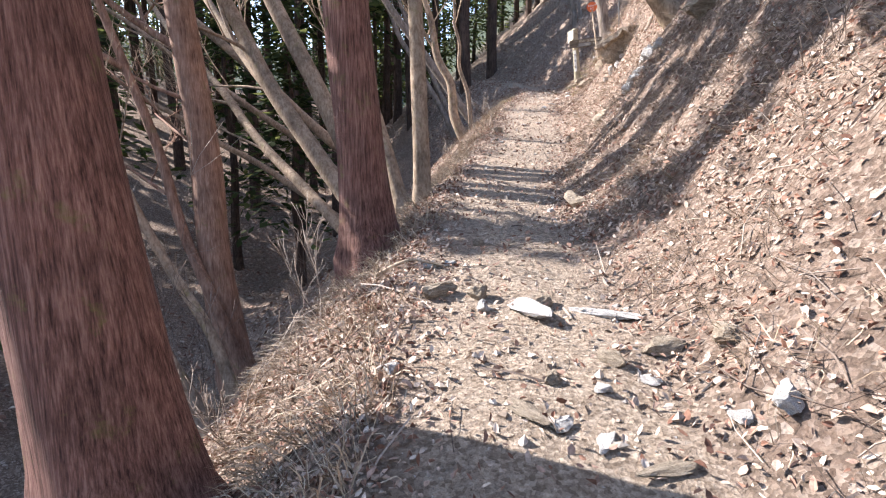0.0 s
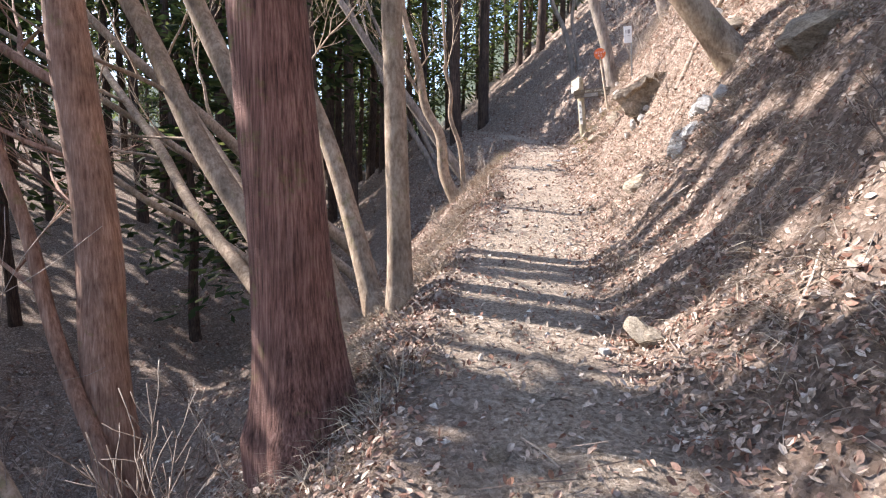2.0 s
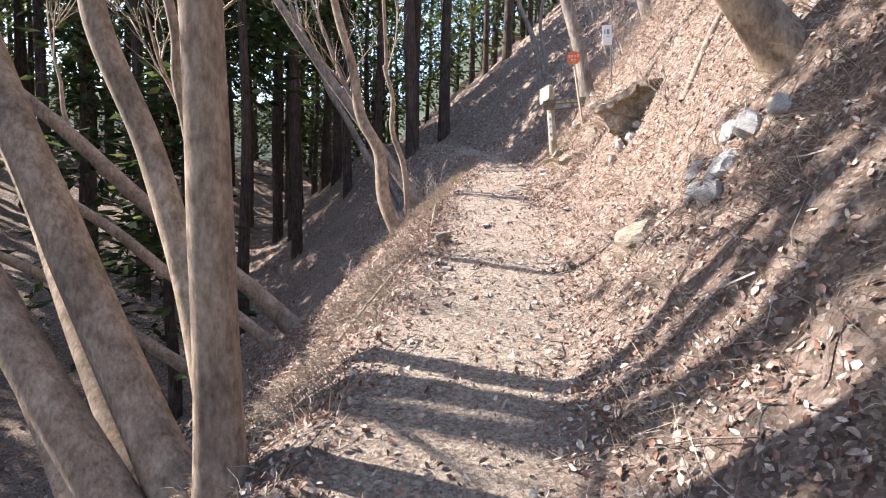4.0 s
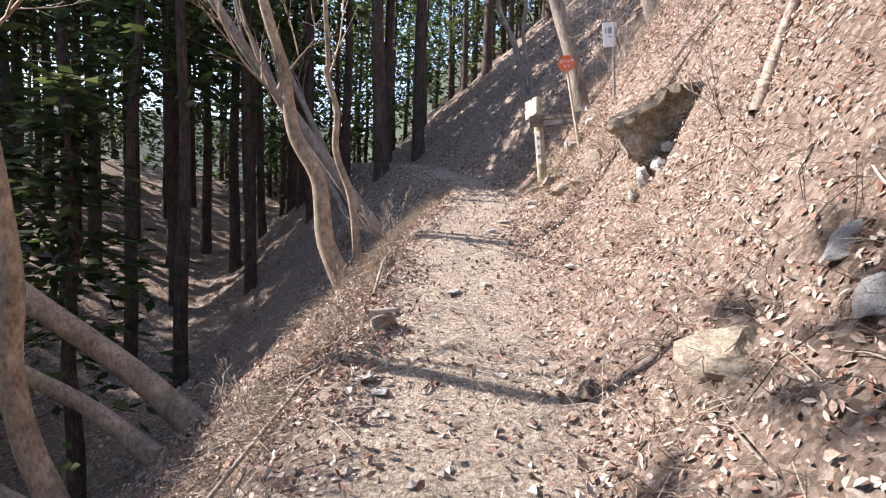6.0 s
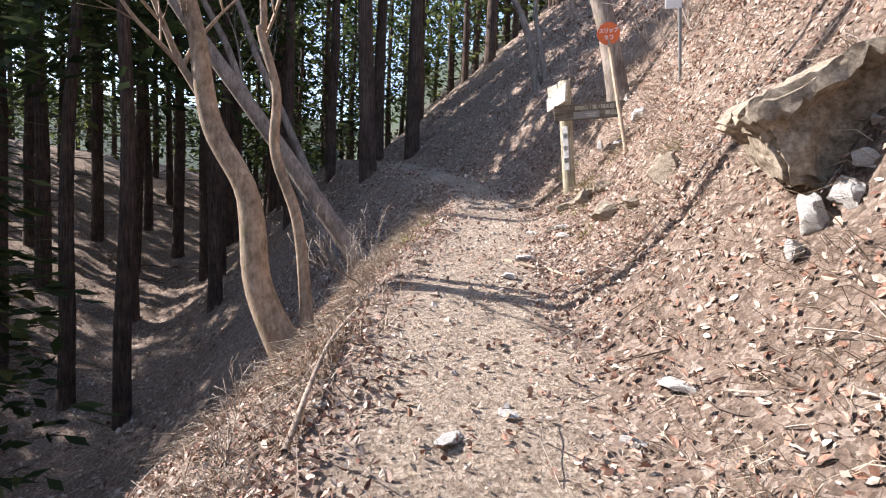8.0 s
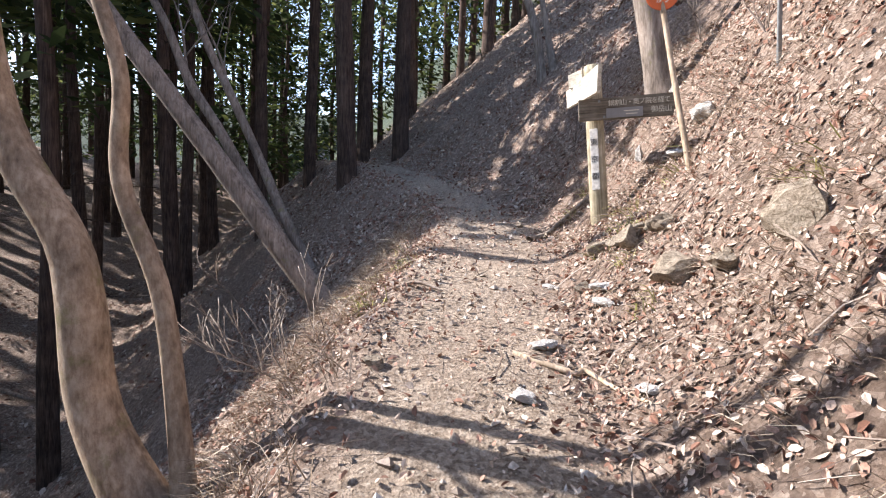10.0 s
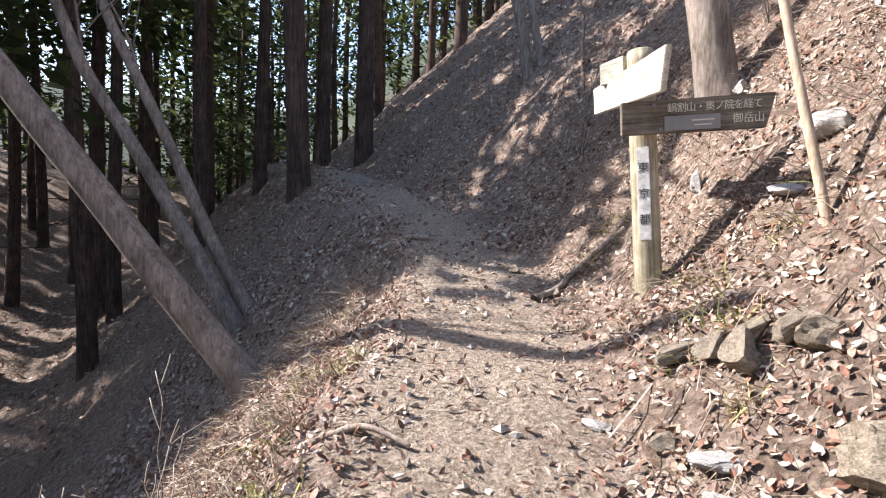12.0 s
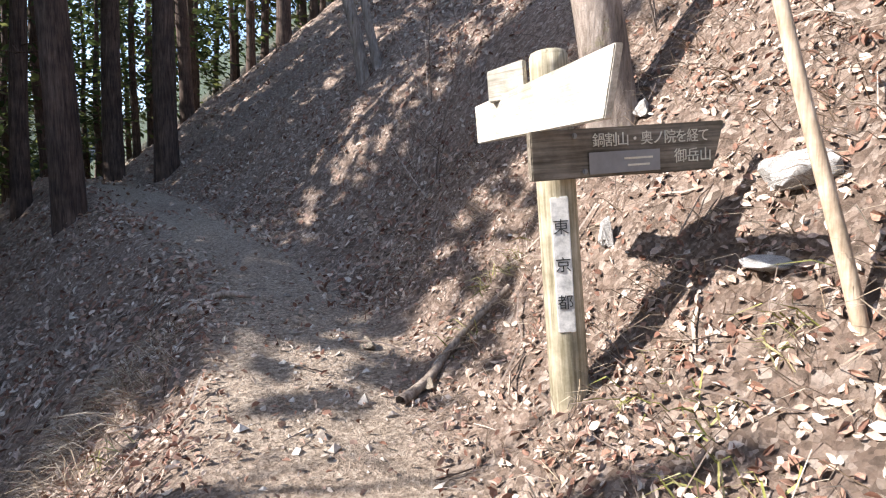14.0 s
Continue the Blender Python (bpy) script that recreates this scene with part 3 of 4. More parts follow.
def lettering(name, words, size, mat, m, parent, bold=0.0, space=1.0):
    """Flat raised letters, facing -y of the pose m."""
    curve = bpy.data.curves.new(name, "FONT")
    curve.body, curve.size, curve.extrude, curve.offset, curve.space_character = words, size, 0.0012, bold, space
    curve.align_x, curve.align_y = "CENTER", "CENTER"
    ob = bpy.data.objects.new(name, curve)
    scene.collection.objects.link(ob)
    bpy.context.view_layer.update()
    me = bpy.data.meshes.new_from_object(ob.evaluated_get(bpy.context.evaluated_depsgraph_get()))
    bpy.data.objects.remove(ob)
    me.materials.clear()
    me.materials.append(mat)
    made = new(name, me)
    made.parent = parent
    made.matrix_basis = m @ pose(0, 0, 0, 90, 0, 0)
    return made



def tilted(x, y, z, rz):
    return pose(x, y, z, 0, 0, rz)


def signpost(x, y):
    """A round wooden trail post with two pointing boards."""
    root = new("signpost")
    root.matrix_basis = pose(x, y, ground_at(x, y) - 0.01, 0, -6.3, 0)
    v, f = tube([(0, 0, -0.3), (0, 0, 0.4), (0, 0, 0.98), (0, 0, 1.44)], [0.083, 0.082, 0.08, 0.077], 28, 0.015)
    mesh_object("post", v, f, POST).parent = root
    # the cap's worn bevel
    v, f = tube([(0, 0, 1.44), (0, 0, 1.455), (0, 0, 1.462)], [0.077, 0.07, 0.055], 28, 0.01)
    mesh_object("cap", v, f, POST).parent = root
    # board along the trail, the sun's glare put into its pale wood colour
    upper = plank("upper_board", [(-0.40, 1.145), (0.48, 1.13), (0.55, 1.35), (-0.40, 1.315)], 0.035, SUNLIT_BOARD)
    upper.parent = root
    upper.matrix_basis = pose(-0.115, 0.02, 0, 0, 0, -94)
    back = plank("back_board", [(-0.17, 1.28), (0.0, 1.28), (0.0, 1.43), (-0.17, 1.41)], 0.035, SUNLIT_BOARD)
    back.parent = root
    back.matrix_basis = pose(-0.05, 0.09, 0.02, 0, 0, -60)
    # lower board with the place names, its shade put into the darker wood colour
    lower = plank("lower_board", [(-0.20, 0.945), (0.62, 0.945), (0.68, 1.145), (-0.20, 1.135)], 0.04, SHADED_BOARD)
    lower.parent = root
    lower.matrix_basis = pose(0.0, -0.108, 0, 0, 1.0, -13)
    face = lower.matrix_basis @ pose(0, -0.024, 0)
    lettering("lettering", "鍋割山・奥ノ院を経て", 0.058, CREAM, face @ pose(0.33, 0, 1.085), root, 0.0, 0.86)
    lettering("lettering", "御岳山", 0.062, CREAM, face @ pose(0.52, 0, 1.005), root, 0.0, 0.95)
    plate = box("metal_plate", 0.32, 0.004, 0.085, PLATE, 0.001)
    plate.parent = root
    plate.matrix_basis = face @ pose(0.20, -0.002, 1.0)
    for row, width in ((1.012, 0.13), (0.985, 0.10)):
        bar = box("small_print", width, 0.002, 0.008, CREAM, 0.0004)
        bar.parent = root
        bar.matrix_basis = face @ pose(0.26, -0.005, row)
    for bx in (-0.02, -0.06):
        bolt = box("bolt", 0.022, 0.012, 0.022, STEEL, 0.005)
        bolt.parent = root
        bolt.matrix_basis = face @ pose(bx + 0.04, -0.005, 0.97 if bx > -0.04 else 1.11)
    # flat shaved face with the prefecture's name
    turn = pose(0, 0, 0, 0, 0, -34)
    strip = box("name_strip", 0.072, 0.02, 0.56, WHITEWASH, 0.004)
    strip.parent = root
    strip.matrix_basis = turn @ pose(0, -0.074, 0.60)
    for letter, z in (("東", 0.755), ("京", 0.60), ("都", 0.445)):
        lettering("lettering", letter, 0.066, INK, turn @ pose(0, -0.0855, z), root, -0.0004)
    return tagged(root, "weathered round wooden signpost with two pointing boards", "signpost")


def letters_sign(x, y):
    """An orange-red disc with white letters on a leaning stake."""
    root = new("warning_sign")
    z = ground_at(x, y)
    root.location = (x, y, z)
    v, f = tube([(0.04, -0.06, -0.3), (-0.02, 0.04, 0.2), (-0.09, 0.16, 0.75), (-0.18, 0.31, 1.5)], [0.024, 0.024, 0.022, 0.021], 10, 0.06, 2)
    mesh_object("stake", v, f, STAKE).parent = root
    bm = bmesh.new()
    bmesh.ops.create_cone(bm, cap_ends=True, segments=40, radius1=0.13, radius2=0.13, depth=0.012)
    bmesh.ops.bevel(bm, geom=[e for e in bm.edges if e.is_manifold and abs(e.verts[0].co.z - e.verts[1].co.z) < 1e-5], offset=0.003, segments=2, affect="EDGES")
    me = bpy.data.meshes.new("disc")
    bm.to_mesh(me)
    bm.free()
    me.materials.append(ORANGE)
    disc = new("disc", me)
    disc.parent = root
    face = pose(-0.17, 0.265, 1.4, 0, -6, -14)
    disc.matrix_basis = face @ pose(0, 0, 0, 90, 0, 0)
    lettering("lettering", "スリップ", 0.058, WHITE, face @ pose(0, -0.0075, 0.03), root, 0.0015, 0.9)
    lettering("lettering", "あり", 0.058, WHITE, face @ pose(0, -0.0075, -0.05), root, 0.0015)
    return tagged(root, "round orange-red warning sign on a leaning wooden stake", "sign")


def plate_sign(x, y):
    """A small white plate on a thin steel post."""
    root = new("notice_sign")
    root.location = (x, y, ground_at(x, y))
    post = box("post", 0.03, 0.02, 1.15, STEEL, 0.003, (0, 0, 0.3))
    post.parent = root
    post.matrix_basis = pose(0, 0, 0, 0, -4, 0)
    plate = box("plate", 0.17, 0.012, 0.36, WHITE, 0.004, (-0.07, -0.018, 0.94))
    plate.parent = root
    plate.matrix_basis = pose(0, 0, 0, 0, -4, -10)
    for name, w, h, px, pz in (("mark", 0.05, 0.09, -0.05, 1.0), ("mark", 0.018, 0.07, -0.11, 1.0), ("small_print", 0.06, 0.012, -0.05, 0.91)):
        m = box(name, w, 0.003, h, PLATE, 0.001, (px, -0.0255, pz))
        m.parent = root
        m.matrix_basis = pose(0, 0, 0, 0, -4, -10)
    return tagged(root, "small white notice plate on a thin grey steel post", "sign")


# the board wood again, darkened in colour for the face in shade
SHADED_BOARD = wood_material("shaded_board_wood", (0.09, 0.075, 0.055), (0.19, 0.16, 0.125), (0.30, 0.26, 0.21), "x")
CREAM = plain_material("cream_paint", (0.72, 0.68, 0.55), 0.7, 0.3)
WHITEWASH = plain_material("flaking_whitewash", (0.75, 0.73, 0.68), 0.8, 0.55)
signpost(3.79, 15.76)
letters_sign(4.08, 14.82)
plate_sign(4.45, 14.42)


# ---- rocks ----
def rock_mesh(seed, mat, cuts=14, detail=3):
    """A broken, faceted stone about one metre across."""
    rnd = random.Random(seed)
    bm = bmesh.new()
    bmesh.ops.create_icosphere(bm, subdivisions=detail, radius=0.62)
    for i in range(cuts):
        n = Vector((rnd.gauss(0, 1), rnd.gauss(0, 1), rnd.gauss(0, 1))).normalized()
        level = rnd.uniform(0.28, 0.48)
        for v in bm.verts:
            over = v.co.dot(n) - level
            if over > 0:
                v.co -= n * over
    for v in bm.verts:
        v.co += v.co.normalized() * (0.12 * noise.noise(v.co * 2.2 + Vector((seed, 0, 0))) + 0.07 * noise.noise(v.co * 6 + Vector((0, seed, 0))) + 0.03 * noise.noise(v.co * 15))
    me = bpy.data.meshes.new("rock")
    bm.to_mesh(me)
    bm.free()
    me.materials.append(mat)
    me.shade_smooth()
    me.set_sharp_from_angle(angle=radians(24))
    return me


ROCK_MESHES = [rock_mesh(k, ROCK) for k in range(6)]
PALE_MESHES = [rock_mesh(20 + k, WHITE_ROCK, 24) for k in range(5)]


def rock(x, y, size, label, pale=False, lift=0.2, rz=None, tip=(0, 0), big=None, name="rock"):
    rnd = random.Random(int(x * 977 + y * 131))
    me = big or rnd.choice(PALE_MESHES if pale else ROCK_MESHES)
    ob = new(name, me)
    sx, sy, sz = size
    ob.matrix_basis = pose(x, y, ground_at(x, y) + sz * lift, *tip, rnd.uniform(0, 360) if rz is None else rz) @ Matrix.Diagonal((sx, sy, sz, 1))
    return tagged(ob, label, "rock", "stones on the trail" if name == "stone" else "")


TRAIL_STONES = (
    (0.5, 3.06, 0.44, 0.24, 0.07, 1), (0.95, 3.02, 0.5, 0.17, 0.05, 1), (-0.03, 3.3, 0.26, 0.14, 0.11, 0), (0.23, 3.25, 0.16, 0.12, 0.11, 0), (0.24, 3.08, 0.12, 0.1, 0.09, 1),
    (0.62, 3.15, 0.16, 0.1, 0.09, 0), (0.82, 2.45, 0.16, 0.1, 0.09, 0), (1.1, 2.53, 0.22, 0.13, 0.1, 0), (1.33, 2.4, 0.2, 0.12, 0.1, 0), (1.28, 1.85, 0.26, 0.13, 0.1, 1),
    (1.15, 1.9, 0.12, 0.1, 0.06, 1), (-0.25, 2.4, 0.1, 0.09, 0.07, 1), (0.34, 2.05, 0.3, 0.12, 0.03, 0), (0.47, 1.96, 0.13, 0.1, 0.05, 1), (0.62, 1.86, 0.22, 0.07, 0.03, 1), (0.8, 1.72, 0.3, 0.08, 0.03, 0), (0.5, 2.3, 0.12, 0.09, 0.07, 0),
    (0.7, 2.2, 0.1, 0.08, 0.06, 1), (0.95, 2.3, 0.12, 0.1, 0.06, 1), (1.36, 5.5, 0.30, 0.22, 0.24, 0), (1.1, 5.45, 0.1, 0.09, 0.07, 1), (-0.1, 3.85, 0.12, 0.09, 0.06, 1),
    (0.05, 3.9, 0.13, 0.1, 0.06, 1), (0.3, 4.4, 0.14, 0.1, 0.08, 0), (2.18, 9.5, 0.28, 0.1, 0.09, 0), (0.94, 9.75, 0.2, 0.1, 0.05, 1), (1.02, 9.6, 0.13, 0.1, 0.05, 1),
    (1.04, 10.5, 0.24, 0.15, 0.14, 0), (2.74, 11.25, 0.28, 0.14, 0.06, 1), (1.66, 11.25, 0.16, 0.1, 0.05, 1), (1.96, 11.4, 0.14, 0.08, 0.05, 1), (2.45, 11.1, 0.14, 0.06, 0.05, 1),
    (3.5, 13.95, 0.34, 0.26, 0.22, 0), (3.63, 13.65, 0.26, 0.18, 0.16, 0), (2.71, 13.95, 0.2, 0.13, 0.07, 1), (2.44, 13.4, 0.2, 0.12, 0.08, 1), (1.7, 13.75, 0.14, 0.11, 0.09, 0),
    (3.05, 14.9, 0.16, 0.1, 0.05, 1), (3.25, 14.35, 0.2, 0.14, 0.08, 1), (3.2, 14.6, 0.16, 0.1, 0.09, 0), (3.58, 16.7, 0.13, 0.1, 0.07, 0), (3.45, 17.4, 0.16, 0.12, 0.09, 0),
    (3.05, 13.3, 0.18, 0.14, 0.05, 1), (3.2, 14.2, 0.24, 0.15, 0.06, 1))
for sx, sy, a, b, c, pale in TRAIL_STONES:
    rock(sx, sy, (a, b, c), "pale broken stone lying on the leaf-strewn trail" if pale else "tan broken stone half sunk in the trail's dirt", pale, 0.22, name="stone")
# outcrops in the bank
for ox, oy, size, lift in ((2.66, 7.95, (0.26, 0.2, 0.2), 0.1), (2.8, 8.08, (0.3, 0.22, 0.22), 0.2), (2.94, 8.0, (0.24, 0.2, 0.26), 0.1), (2.72, 8.25, (0.22, 0.16, 0.14), 0.15),
                           (2.98, 8.3, (0.2, 0.18, 0.2), 0.15), (2.9, 8.58, (0.28, 0.12, 0.12), 0.2), (2.98, 7.75, (0.2, 0.22, 0.18), 0.1)):
    rock(ox - 0.02, oy - 0.02, size, "white angular limestone broken out of the bank", True, lift - 0.05, rz=ox * 400 % 50 - 25, tip=(ox * 90 % 24 - 12, -46))
rock(3.05, 6.6, (0.6, 0.45, 0.4), "tan rock outcrop among dead leaves on the bank", False, 0.1)
rock(2.62, 8.85, (0.5, 0.4, 0.3), "tan flaky rock in the foot of the bank", False, -0.18)
rock(3.55, 8.7, (0.5, 0.35, 0.25), "tan rock outcrop on the upper bank", False, 0.2)
rock(4.0, 9.95, (0.3, 0.24, 0.2), "pale stone on the upper bank", True, 0.2)


def wedge_boulder(x, y, z):
    """A ledge of rock: a pale sloping top above a hollowed, overhanging face."""
    outline = ((-0.36, 0.02), (-0.22, 0.15), (0.0, 0.25), (0.2, 0.36), (0.42, 0.42), (0.62, 0.44), (0.66, 0.1), (0.5, -0.2), (0.32, -0.3), (0.1, -0.26), (-0.06, -0.3), (-0.16, -0.16), (-0.2, -0.05))
    bm = bmesh.new()
    face = bm.faces.new([bm.verts.new((px, 0, pz)) for px, pz in outline])
    more = bmesh.ops.extrude_face_region(bm, geom=[face])
    bmesh.ops.translate(bm, vec=(0.25, 0.85, 0.12), verts=[v for v in more["geom"] if isinstance(v, bmesh.types.BMVert)])
    bmesh.ops.recalc_face_normals(bm, faces=bm.faces[:])
    bmesh.ops.bevel(bm, geom=bm.edges[:], offset=0.03, segments=2, affect="EDGES")
    bmesh.ops.triangulate(bm, faces=bm.faces[:])
    for i in range(3):
        bmesh.ops.subdivide_edges(bm, edges=[e for e in bm.edges if e.calc_length() > 0.06], cuts=1)
        bmesh.ops.triangulate(bm, faces=bm.faces[:])
    for v in bm.verts:
        p = v.co.copy()
        bite = max(0.0, 0.16 - p.y) * (1.0 if p.z < 0.62 * p.x + 0.12 else 0.0)
        v.co.y += 1.1 * bite * max(0.0, 1 - abs(p.x - 0.22) / 0.5)
        v.co += 0.07 * noise.noise_vector(p * 2.6) + 0.03 * noise.noise_vector(p * 8) + 0.012 * noise.noise_vector(p * 22)
    me = bpy.data.meshes.new("boulder")
    bm.to_mesh(me)
    bm.free()
    me.materials.append(ROCK)
    me.shade_smooth()
    me.set_sharp_from_angle(angle=radians(30))
    ob = new("boulder", me)
    ob.matrix_basis = pose(x, y, z, 0, 0, -14)
    return tagged(ob, "large tan ledge of rock jutting out of the bank", "rock")


wedge_boulder(3.29, 11.25, 3.38)
for ox, oy, size, lift in ((3.36, 11.26, (0.2, 0.14, 0.22), 0.4), (3.46, 11.2, (0.17, 0.12, 0.24), 0.25), (3.26, 11.24, (0.13, 0.1, 0.13), 0.5), (3.56, 11.2, (0.16, 0.12, 0.1), 0.3)):
    rock(ox, oy, size, "white broken stone under the ledge", True, lift)
for k in range(4):
    rock(3.5 + 0.08 * k, 14.95 - 0.12 * k, (0.32, 0.13, 0.08), "tan rock slab tilted in the bank beside the signpost", False, 0.2, rz=10 + 6 * k, tip=(14, -16))
rock(3.53, 14.62, (0.2, 0.17, 0.2), "pointed tan rock at the foot of the bank", False, 0.3)
rock(3.74, 14.45, (0.3, 0.22, 0.16), "tan rock half buried in the bank", False, 0.1)
rock(3.74, 13.3, (0.42, 0.34, 0.34), "tan rock outcrop in the bank", False, 0.1)
rock(4.42, 15.2, (0.3, 0.22, 0.24), "white stone among leaves on the bank", True, 0.2)
rock(4.2, 15.17, (0.2, 0.16, 0.1), "white stone among leaves on the bank", True, 0.2)
rock(4.3, 16.1, (0.1, 0.08, 0.26), "small upright white stone on the bank", True, 0.35)
rock(4.75, 16.3, (0.2, 0.14, 0.12), "pale stone on the bank", True, 0.3)


# ---- fallen wood ----
def stick(name, label, points, radius, mat=None):
    pts = [(px, py, ground_at(px, py) + h) for px, py, h in points]
    n = len(pts)
    v, f = tube(pts, [radius * (1 - 0.5 * i / (n - 1)) for i in range(n)], 8, 0.2, n + radius * 50)
    return tagged(mesh_object(name, v, f, mat or TWIGWOOD), label, "stick")


TWIGWOOD = bark_material("dead_wood", (0.13, 0.10, 0.08), (0.30, 0.24, 0.19), (0.48, 0.41, 0.34), 8, 20, 0.01)
stick("stick", "dead grey branch lying beside the shaded trail", [(3.35, 16.6, 0.02), (3.6, 16.75, 0.03), (3.85, 16.85, 0.05), (4.15, 16.75, 0.06)], 0.035)
stick("stick", "pale root crossing the shaded trail", [(2.3, 18.75, 0.0), (2.65, 18.75, 0.03), (2.95, 18.7, 0.0)], 0.04)
stick("stick", "crooked dead twig on the trail", [(1.75, 15.0, 0.01), (2.0, 14.95, 0.03), (2.2, 14.85, 0.02)], 0.02)
stick("stick", "pale exposed root on the trail", [(2.5, 13.85, 0.0), (2.62, 13.72, 0.01), (2.78, 13.62, 0.02), (2.85, 13.66, 0.02), (2.93, 13.45, 0.015), (3.0, 13.2, 0.0)], 0.02, STAKE)
stick("log", "short sawn log end at the trail's lip", [(0.92, 10.75, 0.03), (1.16, 10.8, 0.035)], 0.045)
stick("stick", "bleached dead branch on the trail's edge", [(-0.5, 3.85, 0.04), (-0.25, 3.88, 0.05), (0.0, 3.8, 0.02)], 0.016, STAKE)
stick("branch", "fallen branch lying down the upper bank", [(3.5, 10.0, 0.03), (3.9, 10.2, 0.04), (4.3, 10.3, 0.05), (4.8, 10.0, 0.06)], 0.045)
stick("stick", "long dead stick lying along the lip", [(0.05, 8.9, 0.06), (0.4, 9.6, 0.07), (0.75, 10.4, 0.05)], 0.016)
stick("stick", "long dead stick lying along the lip", [(0.95, 11.2, 0.04), (1.05, 12.0, 0.07), (1.2, 12.9, 0.05)], 0.016)
stick("log", "fallen log on the gully's far side", [(-9, 24, 0.1), (-7.6, 24.3, 0.12), (-6.2, 24.3, 0.1)], 0.09)


def shrub(x, y, tall, count, label, seed, lean=(0, 0)):
    rnd, out = random.Random(seed), []
    for i in range(count):
        limb((0, 0, -0.03), (rnd.uniform(-0.7, 0.7) + lean[0], rnd.uniform(-0.7, 0.7) + lean[1], 1), tall * rnd.uniform(0.6, 1.1), 0.008, rnd, 2, out, 0.4)
    v, f = join(out)
    ob = mesh_object("bare_shrub", v, f, TWIG)
    ob.location = (x, y, ground_at(x, y))
    return tagged(ob, label, "shrub", "leafless shrubs")


for k, (sx, sy, tall, count) in enumerate(((1.2, 14.3, 0.6, 4), (1.35, 14.8, 0.5, 3), (0.2, 10.0, 0.4, 3), (-1.0, 4.2, 0.7, 3), (-1.3, 3.0, 0.6, 4), (4.9, 15.0, 1.1, 5), (5.1, 15.6, 1.2, 4),
                                           (5.2, 16.6, 1.3, 4), (5.2, 20.0, 1.5, 4), (4.6, 18.8, 1.1, 4), (4.3, 10.6, 0.9, 4), (4.6, 13.0, 0.8, 3), (3.6, 10.5, 0.5, 3), (-1.6, 6.4, 0.9, 3),
                                           (-2.4, 5.2, 1.6, 4), (-3.2, 6.0, 2.0, 4), (0.6, 11.6, 0.35, 3), (3.6, 7.2, 0.6, 3), (-4.5, 9.0, 2.2, 4), (-5.5, 12.0, 2.2, 4),
                                           (2.3, 3.6, 0.4, 3), (2.7, 4.3, 0.5, 4), (2.4, 5.0, 0.35, 3), (3.1, 5.2, 0.6, 4), (3.0, 3.3, 0.5, 4), (3.5, 4.4, 0.6, 4), (5.4, 14.6, 1.2, 4), (4.7, 14.9, 0.8, 3))):
    shrub(sx, sy, tall, count, "bare twiggy shrub with thin pale stems", 200 + k, (-0.3, 0) if sx < 2 else (0, 0))


# ---- litter ----
def scatter(count, x0, x1, y0, y1, rng, keep):
    x, y = rng.uniform(x0, x1, count), rng.uniform(y0, y1, count)
    d = x - smooth_along(y, TRAIL_X)
    ok = rng.random(count) < keep(d, x, y)
    return x[ok], y[ok]


def slopes(x, y):
    h = 0.06
    return (height(x + h, y) - height(x - h, y)) / (2 * h), (height(x, y + h) - height(x, y - h)) / (2 * h)


def unit(v):
    return v / np.linalg.norm(v, axis=1, keepdims=True)


def pack(name, label, category, mat, P, quads):
    """One mesh of many equal pieces: P has shape (pieces, corners, 3)."""
    n, c = P.shape[:2]
    base = (np.arange(n) * c)[:, None]
    faces = []
    for q in quads:
        faces += (base + np.array(q)[None, :]).tolist()
    ob = mesh_object(name, P.reshape(-1, 3).tolist(), faces, mat, False)
    return tagged(ob, label, category, kind="stuff")


def leaves(name, count, x0, x1, y0, y1, keep, small, large, rng, upright=0.35):
    x, y = scatter(count, x0, x1, y0, y1, rng, keep)
    n = len(x)
    gx, gy = slopes(x, y)
    up = unit(np.stack([-gx, -gy, np.ones(n)], 1) + rng.normal(0, upright, (n, 3)))
    a = unit(np.cross(up, rng.normal(0, 1, (n, 3))))
    b = np.cross(up, a)
    L = rng.uniform(small, large, n)[:, None]
    W = L * rng.uniform(0.25, 0.65, n)[:, None]
    C = rng.uniform(-0.25, 0.55, n)[:, None] * L
    c = np.stack([x, y, height(x, y) + rng.uniform(0.003, 0.035, n)], 1)
    P = np.stack([c - a * L * 0.5 + up * C * 0.6, c - a * L * 0.12 + b * W * 0.5 + up * C, c + a * L * 0.28 + b * W * 0.4 + up * C * 0.8, c + a * L * 0.5 + up * C * 0.3,
                  c + a * L * 0.2 - b * W * 0.45 + up * C, c - a * L * 0.15 - b * W * 0.5 + up * C * 0.9], 1)
    return pack(name, "dead brown and bleached oak leaves strewn over the ground", "leaf litter", LEAF, P, [(0, 1, 2, 3), (0, 3, 4, 5)])


def on_bank(d, x, y):
    worn = np.clip((np.abs(d) - 0.28) / 0.45, 0.17, 1)
    patch = np.clip(0.85 + 0.6 * lumps(x * 0.8, y * 0.8, 60, 3), 0.4, 1)
    return worn * patch


leaves("leaf_litter", 142000, -2.2, 5.4, 0.8, 18.5, on_bank, 0.018, 0.06, NP, 0.85)
leaves("leaf_litter", 26000, -1, 8, 17.5, 27, lambda d, x, y: np.where(y > 18.3, np.clip((np.abs(d) - 0.2) / 0.4, 0.1, 1) * np.clip(0.7 + 0.7 * lumps(x * 0.9, y * 0.9, 61, 3), 0.2, 1), 0.0), 0.04, 0.1, NP, 0.7)
leaves("leaf_litter", 15000, -10, 9, 8, 32, lambda d, x, y: np.where((y > 27) | (x < -2.2) | (x > 6.2), 0.9, 0.0), 0.08, 0.16, NP)


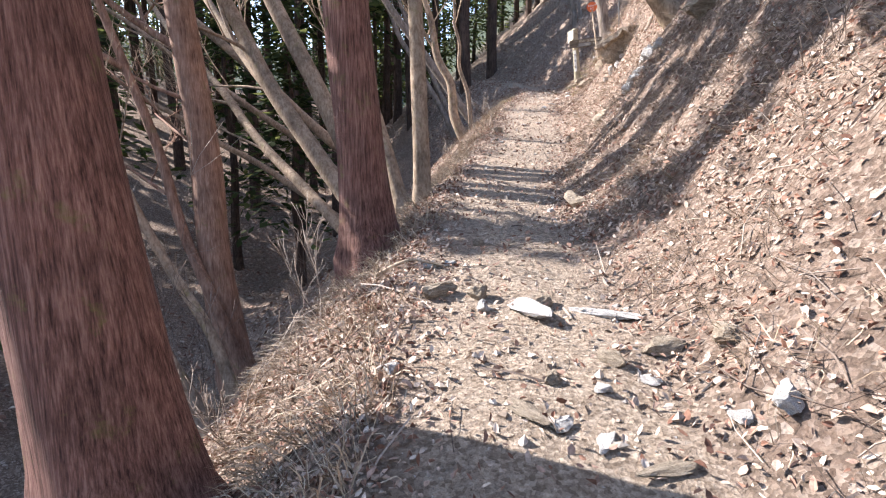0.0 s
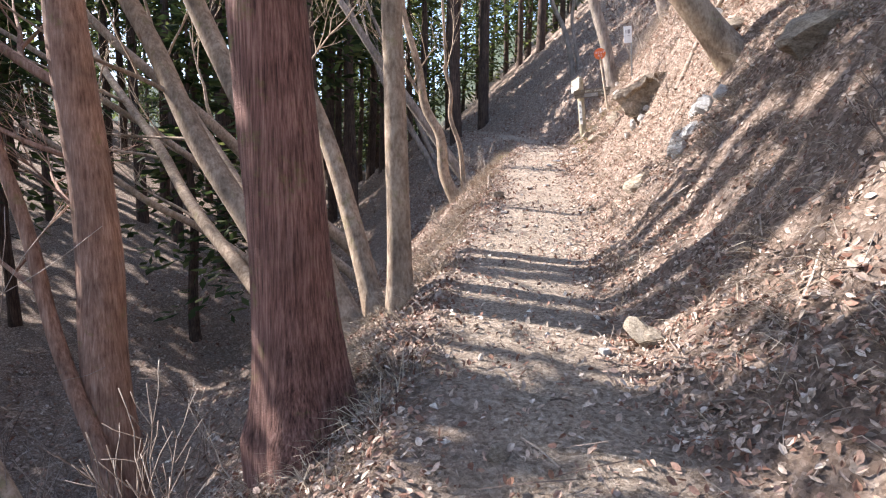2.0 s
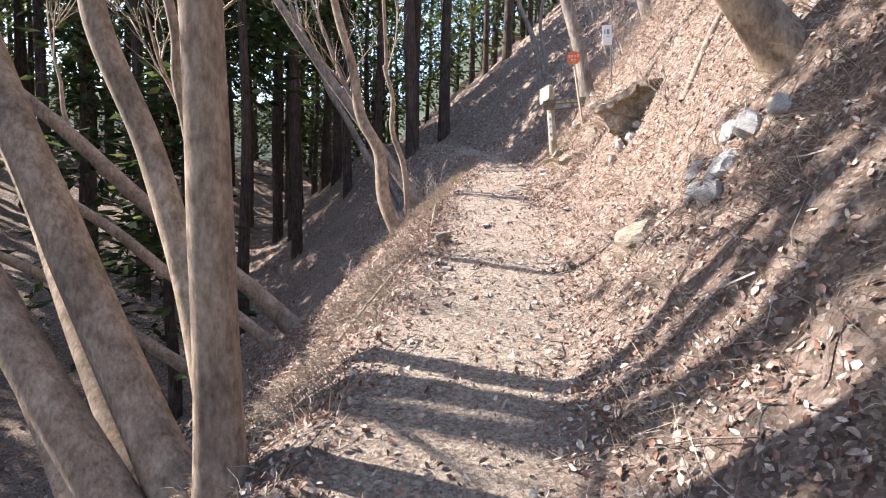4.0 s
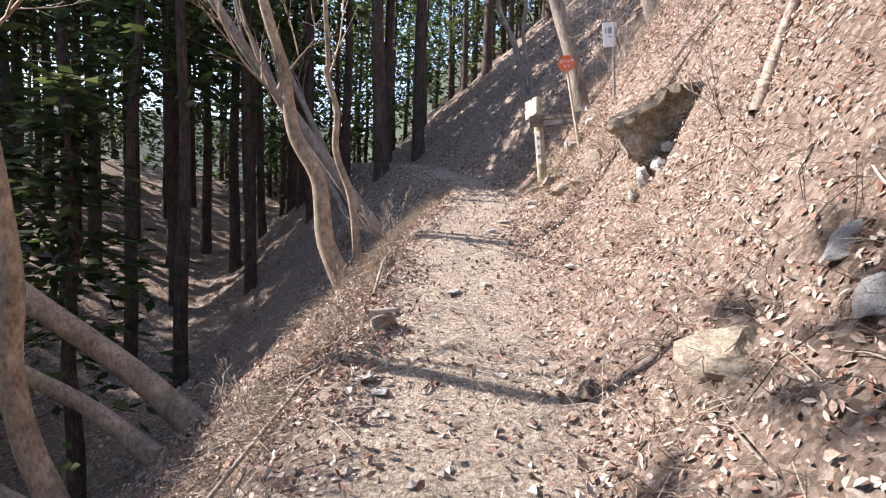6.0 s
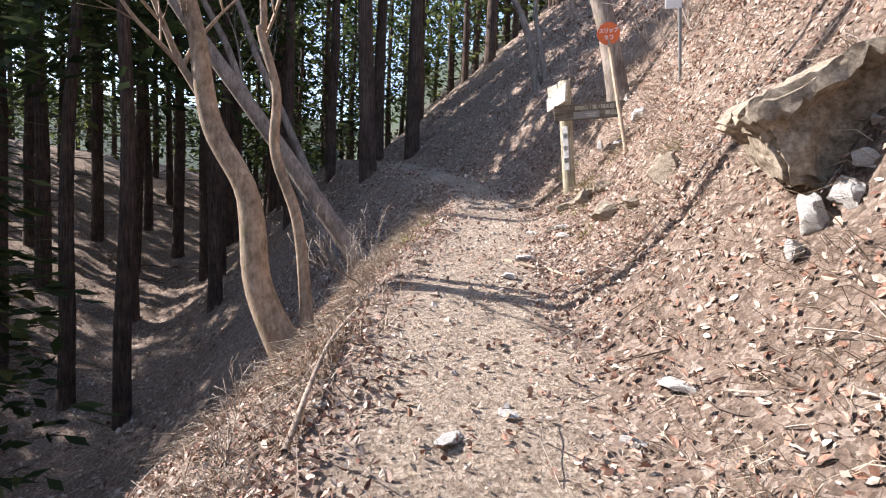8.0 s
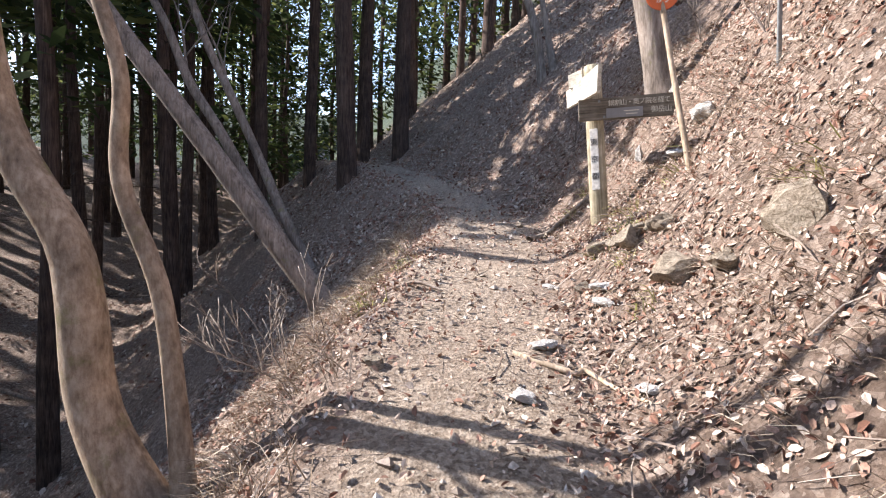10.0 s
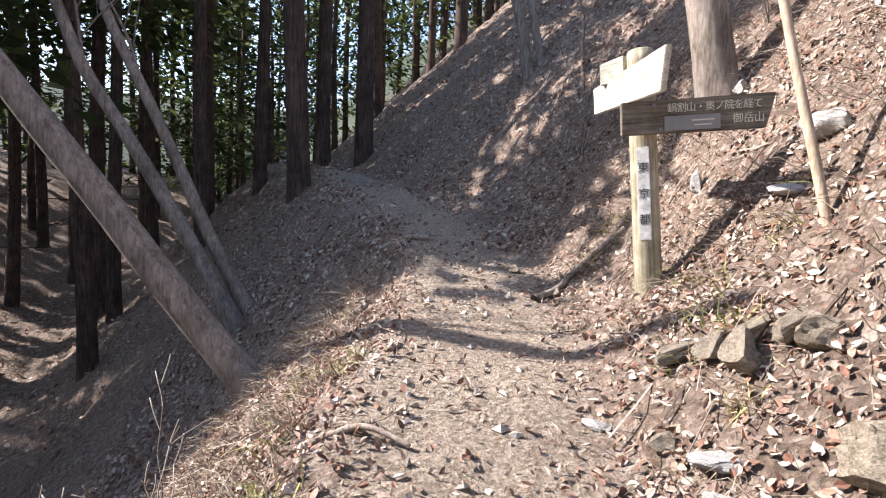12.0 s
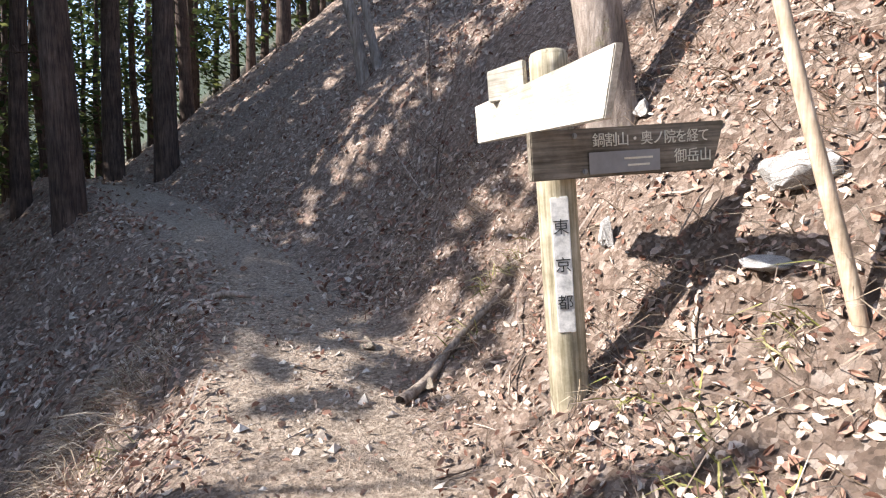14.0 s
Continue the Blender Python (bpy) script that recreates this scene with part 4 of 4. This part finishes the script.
def blades(name, label, mat, spots, each, length, width, rng, fall):
    """Tufts of thin curved blades at the spots."""
    x, y = np.repeat(spots[0], each), np.repeat(spots[1], each)
    n = len(x)
    x, y = x + rng.normal(0, 0.05, n), y + rng.normal(0, 0.05, n)
    gx, gy = slopes(x, y)
    way = unit(np.stack([-gx * fall, -gy * fall, np.full(n, 0.9)], 1) + rng.normal(0, 0.55, (n, 3)))
    L = (rng.uniform(0.4, 1, n) * length)[:, None]
    s = unit(np.cross(way, rng.normal(0, 1, (n, 3)))) * width
    c = np.stack([x, y, height(x, y) - 0.01], 1)
    down = np.array([0, 0, -1.0])
    m = c + way * L * 0.55
    t = c + way * L * 0.9 + down * L * rng.uniform(0.05, 0.5, (n, 1)) + np.stack([-gx, -gy, 0 * gx], 1) * L * 0.3
    P = np.stack([c - s, c + s, m + s * 0.8, m - s * 0.8, t], 1)
    return pack(name, label, "grass", mat, P, [(0, 1, 2, 3), (3, 2, 4)])


edge = scatter(8500, -1.6, 6, 0.8, 18.5, NP, lambda d, x, y: np.where((d < -0.75) & (d > -1.9), 0.9, np.where(d > 0.8, 0.42, 0.0)))
blades("dry_grass", "bleached dry grass hanging over bank and lip", STRAW, edge, 9, 0.26, 0.0022, NP, 1.1)
lip = scatter(2200, -1.6, 3, 0.8, 18.5, NP, lambda d, x, y: np.where((d < -0.62) & (d > -1.5), 0.9, 0.0) * np.clip(0.6 + lumps(x, y, 75, 2), 0.1, 1))
blades("dry_grass", "long straw-coloured dead grass along the trail's lip", STRAW, lip, 13, 0.34, 0.003, NP, 0.6)
green = scatter(420, -0.5, 5, 8, 17.5, NP, lambda d, x, y: np.where((d < -0.7) & (d > -1.1) & (y > 13.5), 0.9, np.where((d > 0.9) & (d < 1.8) & (y > 13), 0.8, 0.0)) * (lumps(x * 1.2, y * 1.2, 71, 2) > 0.0))
blades("grass_tuft", "pale yellow-green grass tufts at the trail's edge", TUFT, green, 18, 0.22, 0.004, NP, 0.7)


def twigs(count, rng):
    x, y = scatter(count, -2.4, 6.2, 0.8, 20, rng, lambda d, x, y: np.where(np.abs(d) < 0.5, 0.12, 0.85))
    n = len(x)
    gx, gy = slopes(x, y)
    up = unit(np.stack([-gx, -gy, np.ones(n)], 1))
    a = unit(np.cross(up, rng.normal(0, 1, (n, 3))) + up * rng.normal(0, 0.25, (n, 1)))
    b = np.cross(up, a)
    L = rng.uniform(0.06, 0.45, n)[:, None]
    r = (0.0018 + 0.004 * rng.random((n, 1)) ** 3)
    c = np.stack([x, y, height(x, y) + rng.uniform(0.01, 0.05, n)], 1)
    bend = b * L * rng.uniform(-0.12, 0.12, (n, 1)) + up * L * 0.05
    ends = [c - a * L * 0.5, c + bend, c + a * L * 0.5]
    P = np.concatenate([np.stack([e + b * r, e - b * r * 0.5 + up * r * 0.87, e - b * r * 0.5 - up * r * 0.87], 1) for e in ends], 1)
    quads = [(i + k, i + (k + 1) % 3, i + 3 + (k + 1) % 3, i + 3 + k) for i in (0, 3) for k in range(3)]
    return pack("twig_litter", "thin dead twigs scattered among the leaves", "twigs", TWIG, P, quads)


twigs(6000, NP)


def gravel(count, rng):
    x, y = scatter(count, -1, 5, 0.8, 19, rng, lambda d, x, y: np.where(np.abs(d) < 0.75, 0.9, 0.12) * np.clip(0.5 + 0.8 * lumps(x, y, 80, 2), 0.08, 1))
    n = len(x)
    size = (0.006 + 0.03 * rng.random((n, 1)) ** 4)
    c = np.stack([x, y, height(x, y) + size[:, 0] * 0.2], 1)
    corners = np.array([(1, 0, 0), (0, 1, 0), (-1, 0, 0), (0, -1, 0), (0, 0, 0.8), (0, 0, -0.8)])
    P = c[:, None, :] + corners[None] * size[:, None, :] * rng.uniform(0.5, 1.3, (n, 6, 1)) + rng.normal(0, 0.25, (n, 6, 3)) * size[:, None, :]
    faces = [(0, 1, 4), (1, 2, 4), (2, 3, 4), (3, 0, 4), (1, 0, 5), (2, 1, 5), (3, 2, 5), (0, 3, 5)]
    return pack("gravel", "small pale stones and grit on the trodden trail", "gravel", GRAVEL, P, faces)


gravel(13000, NP)
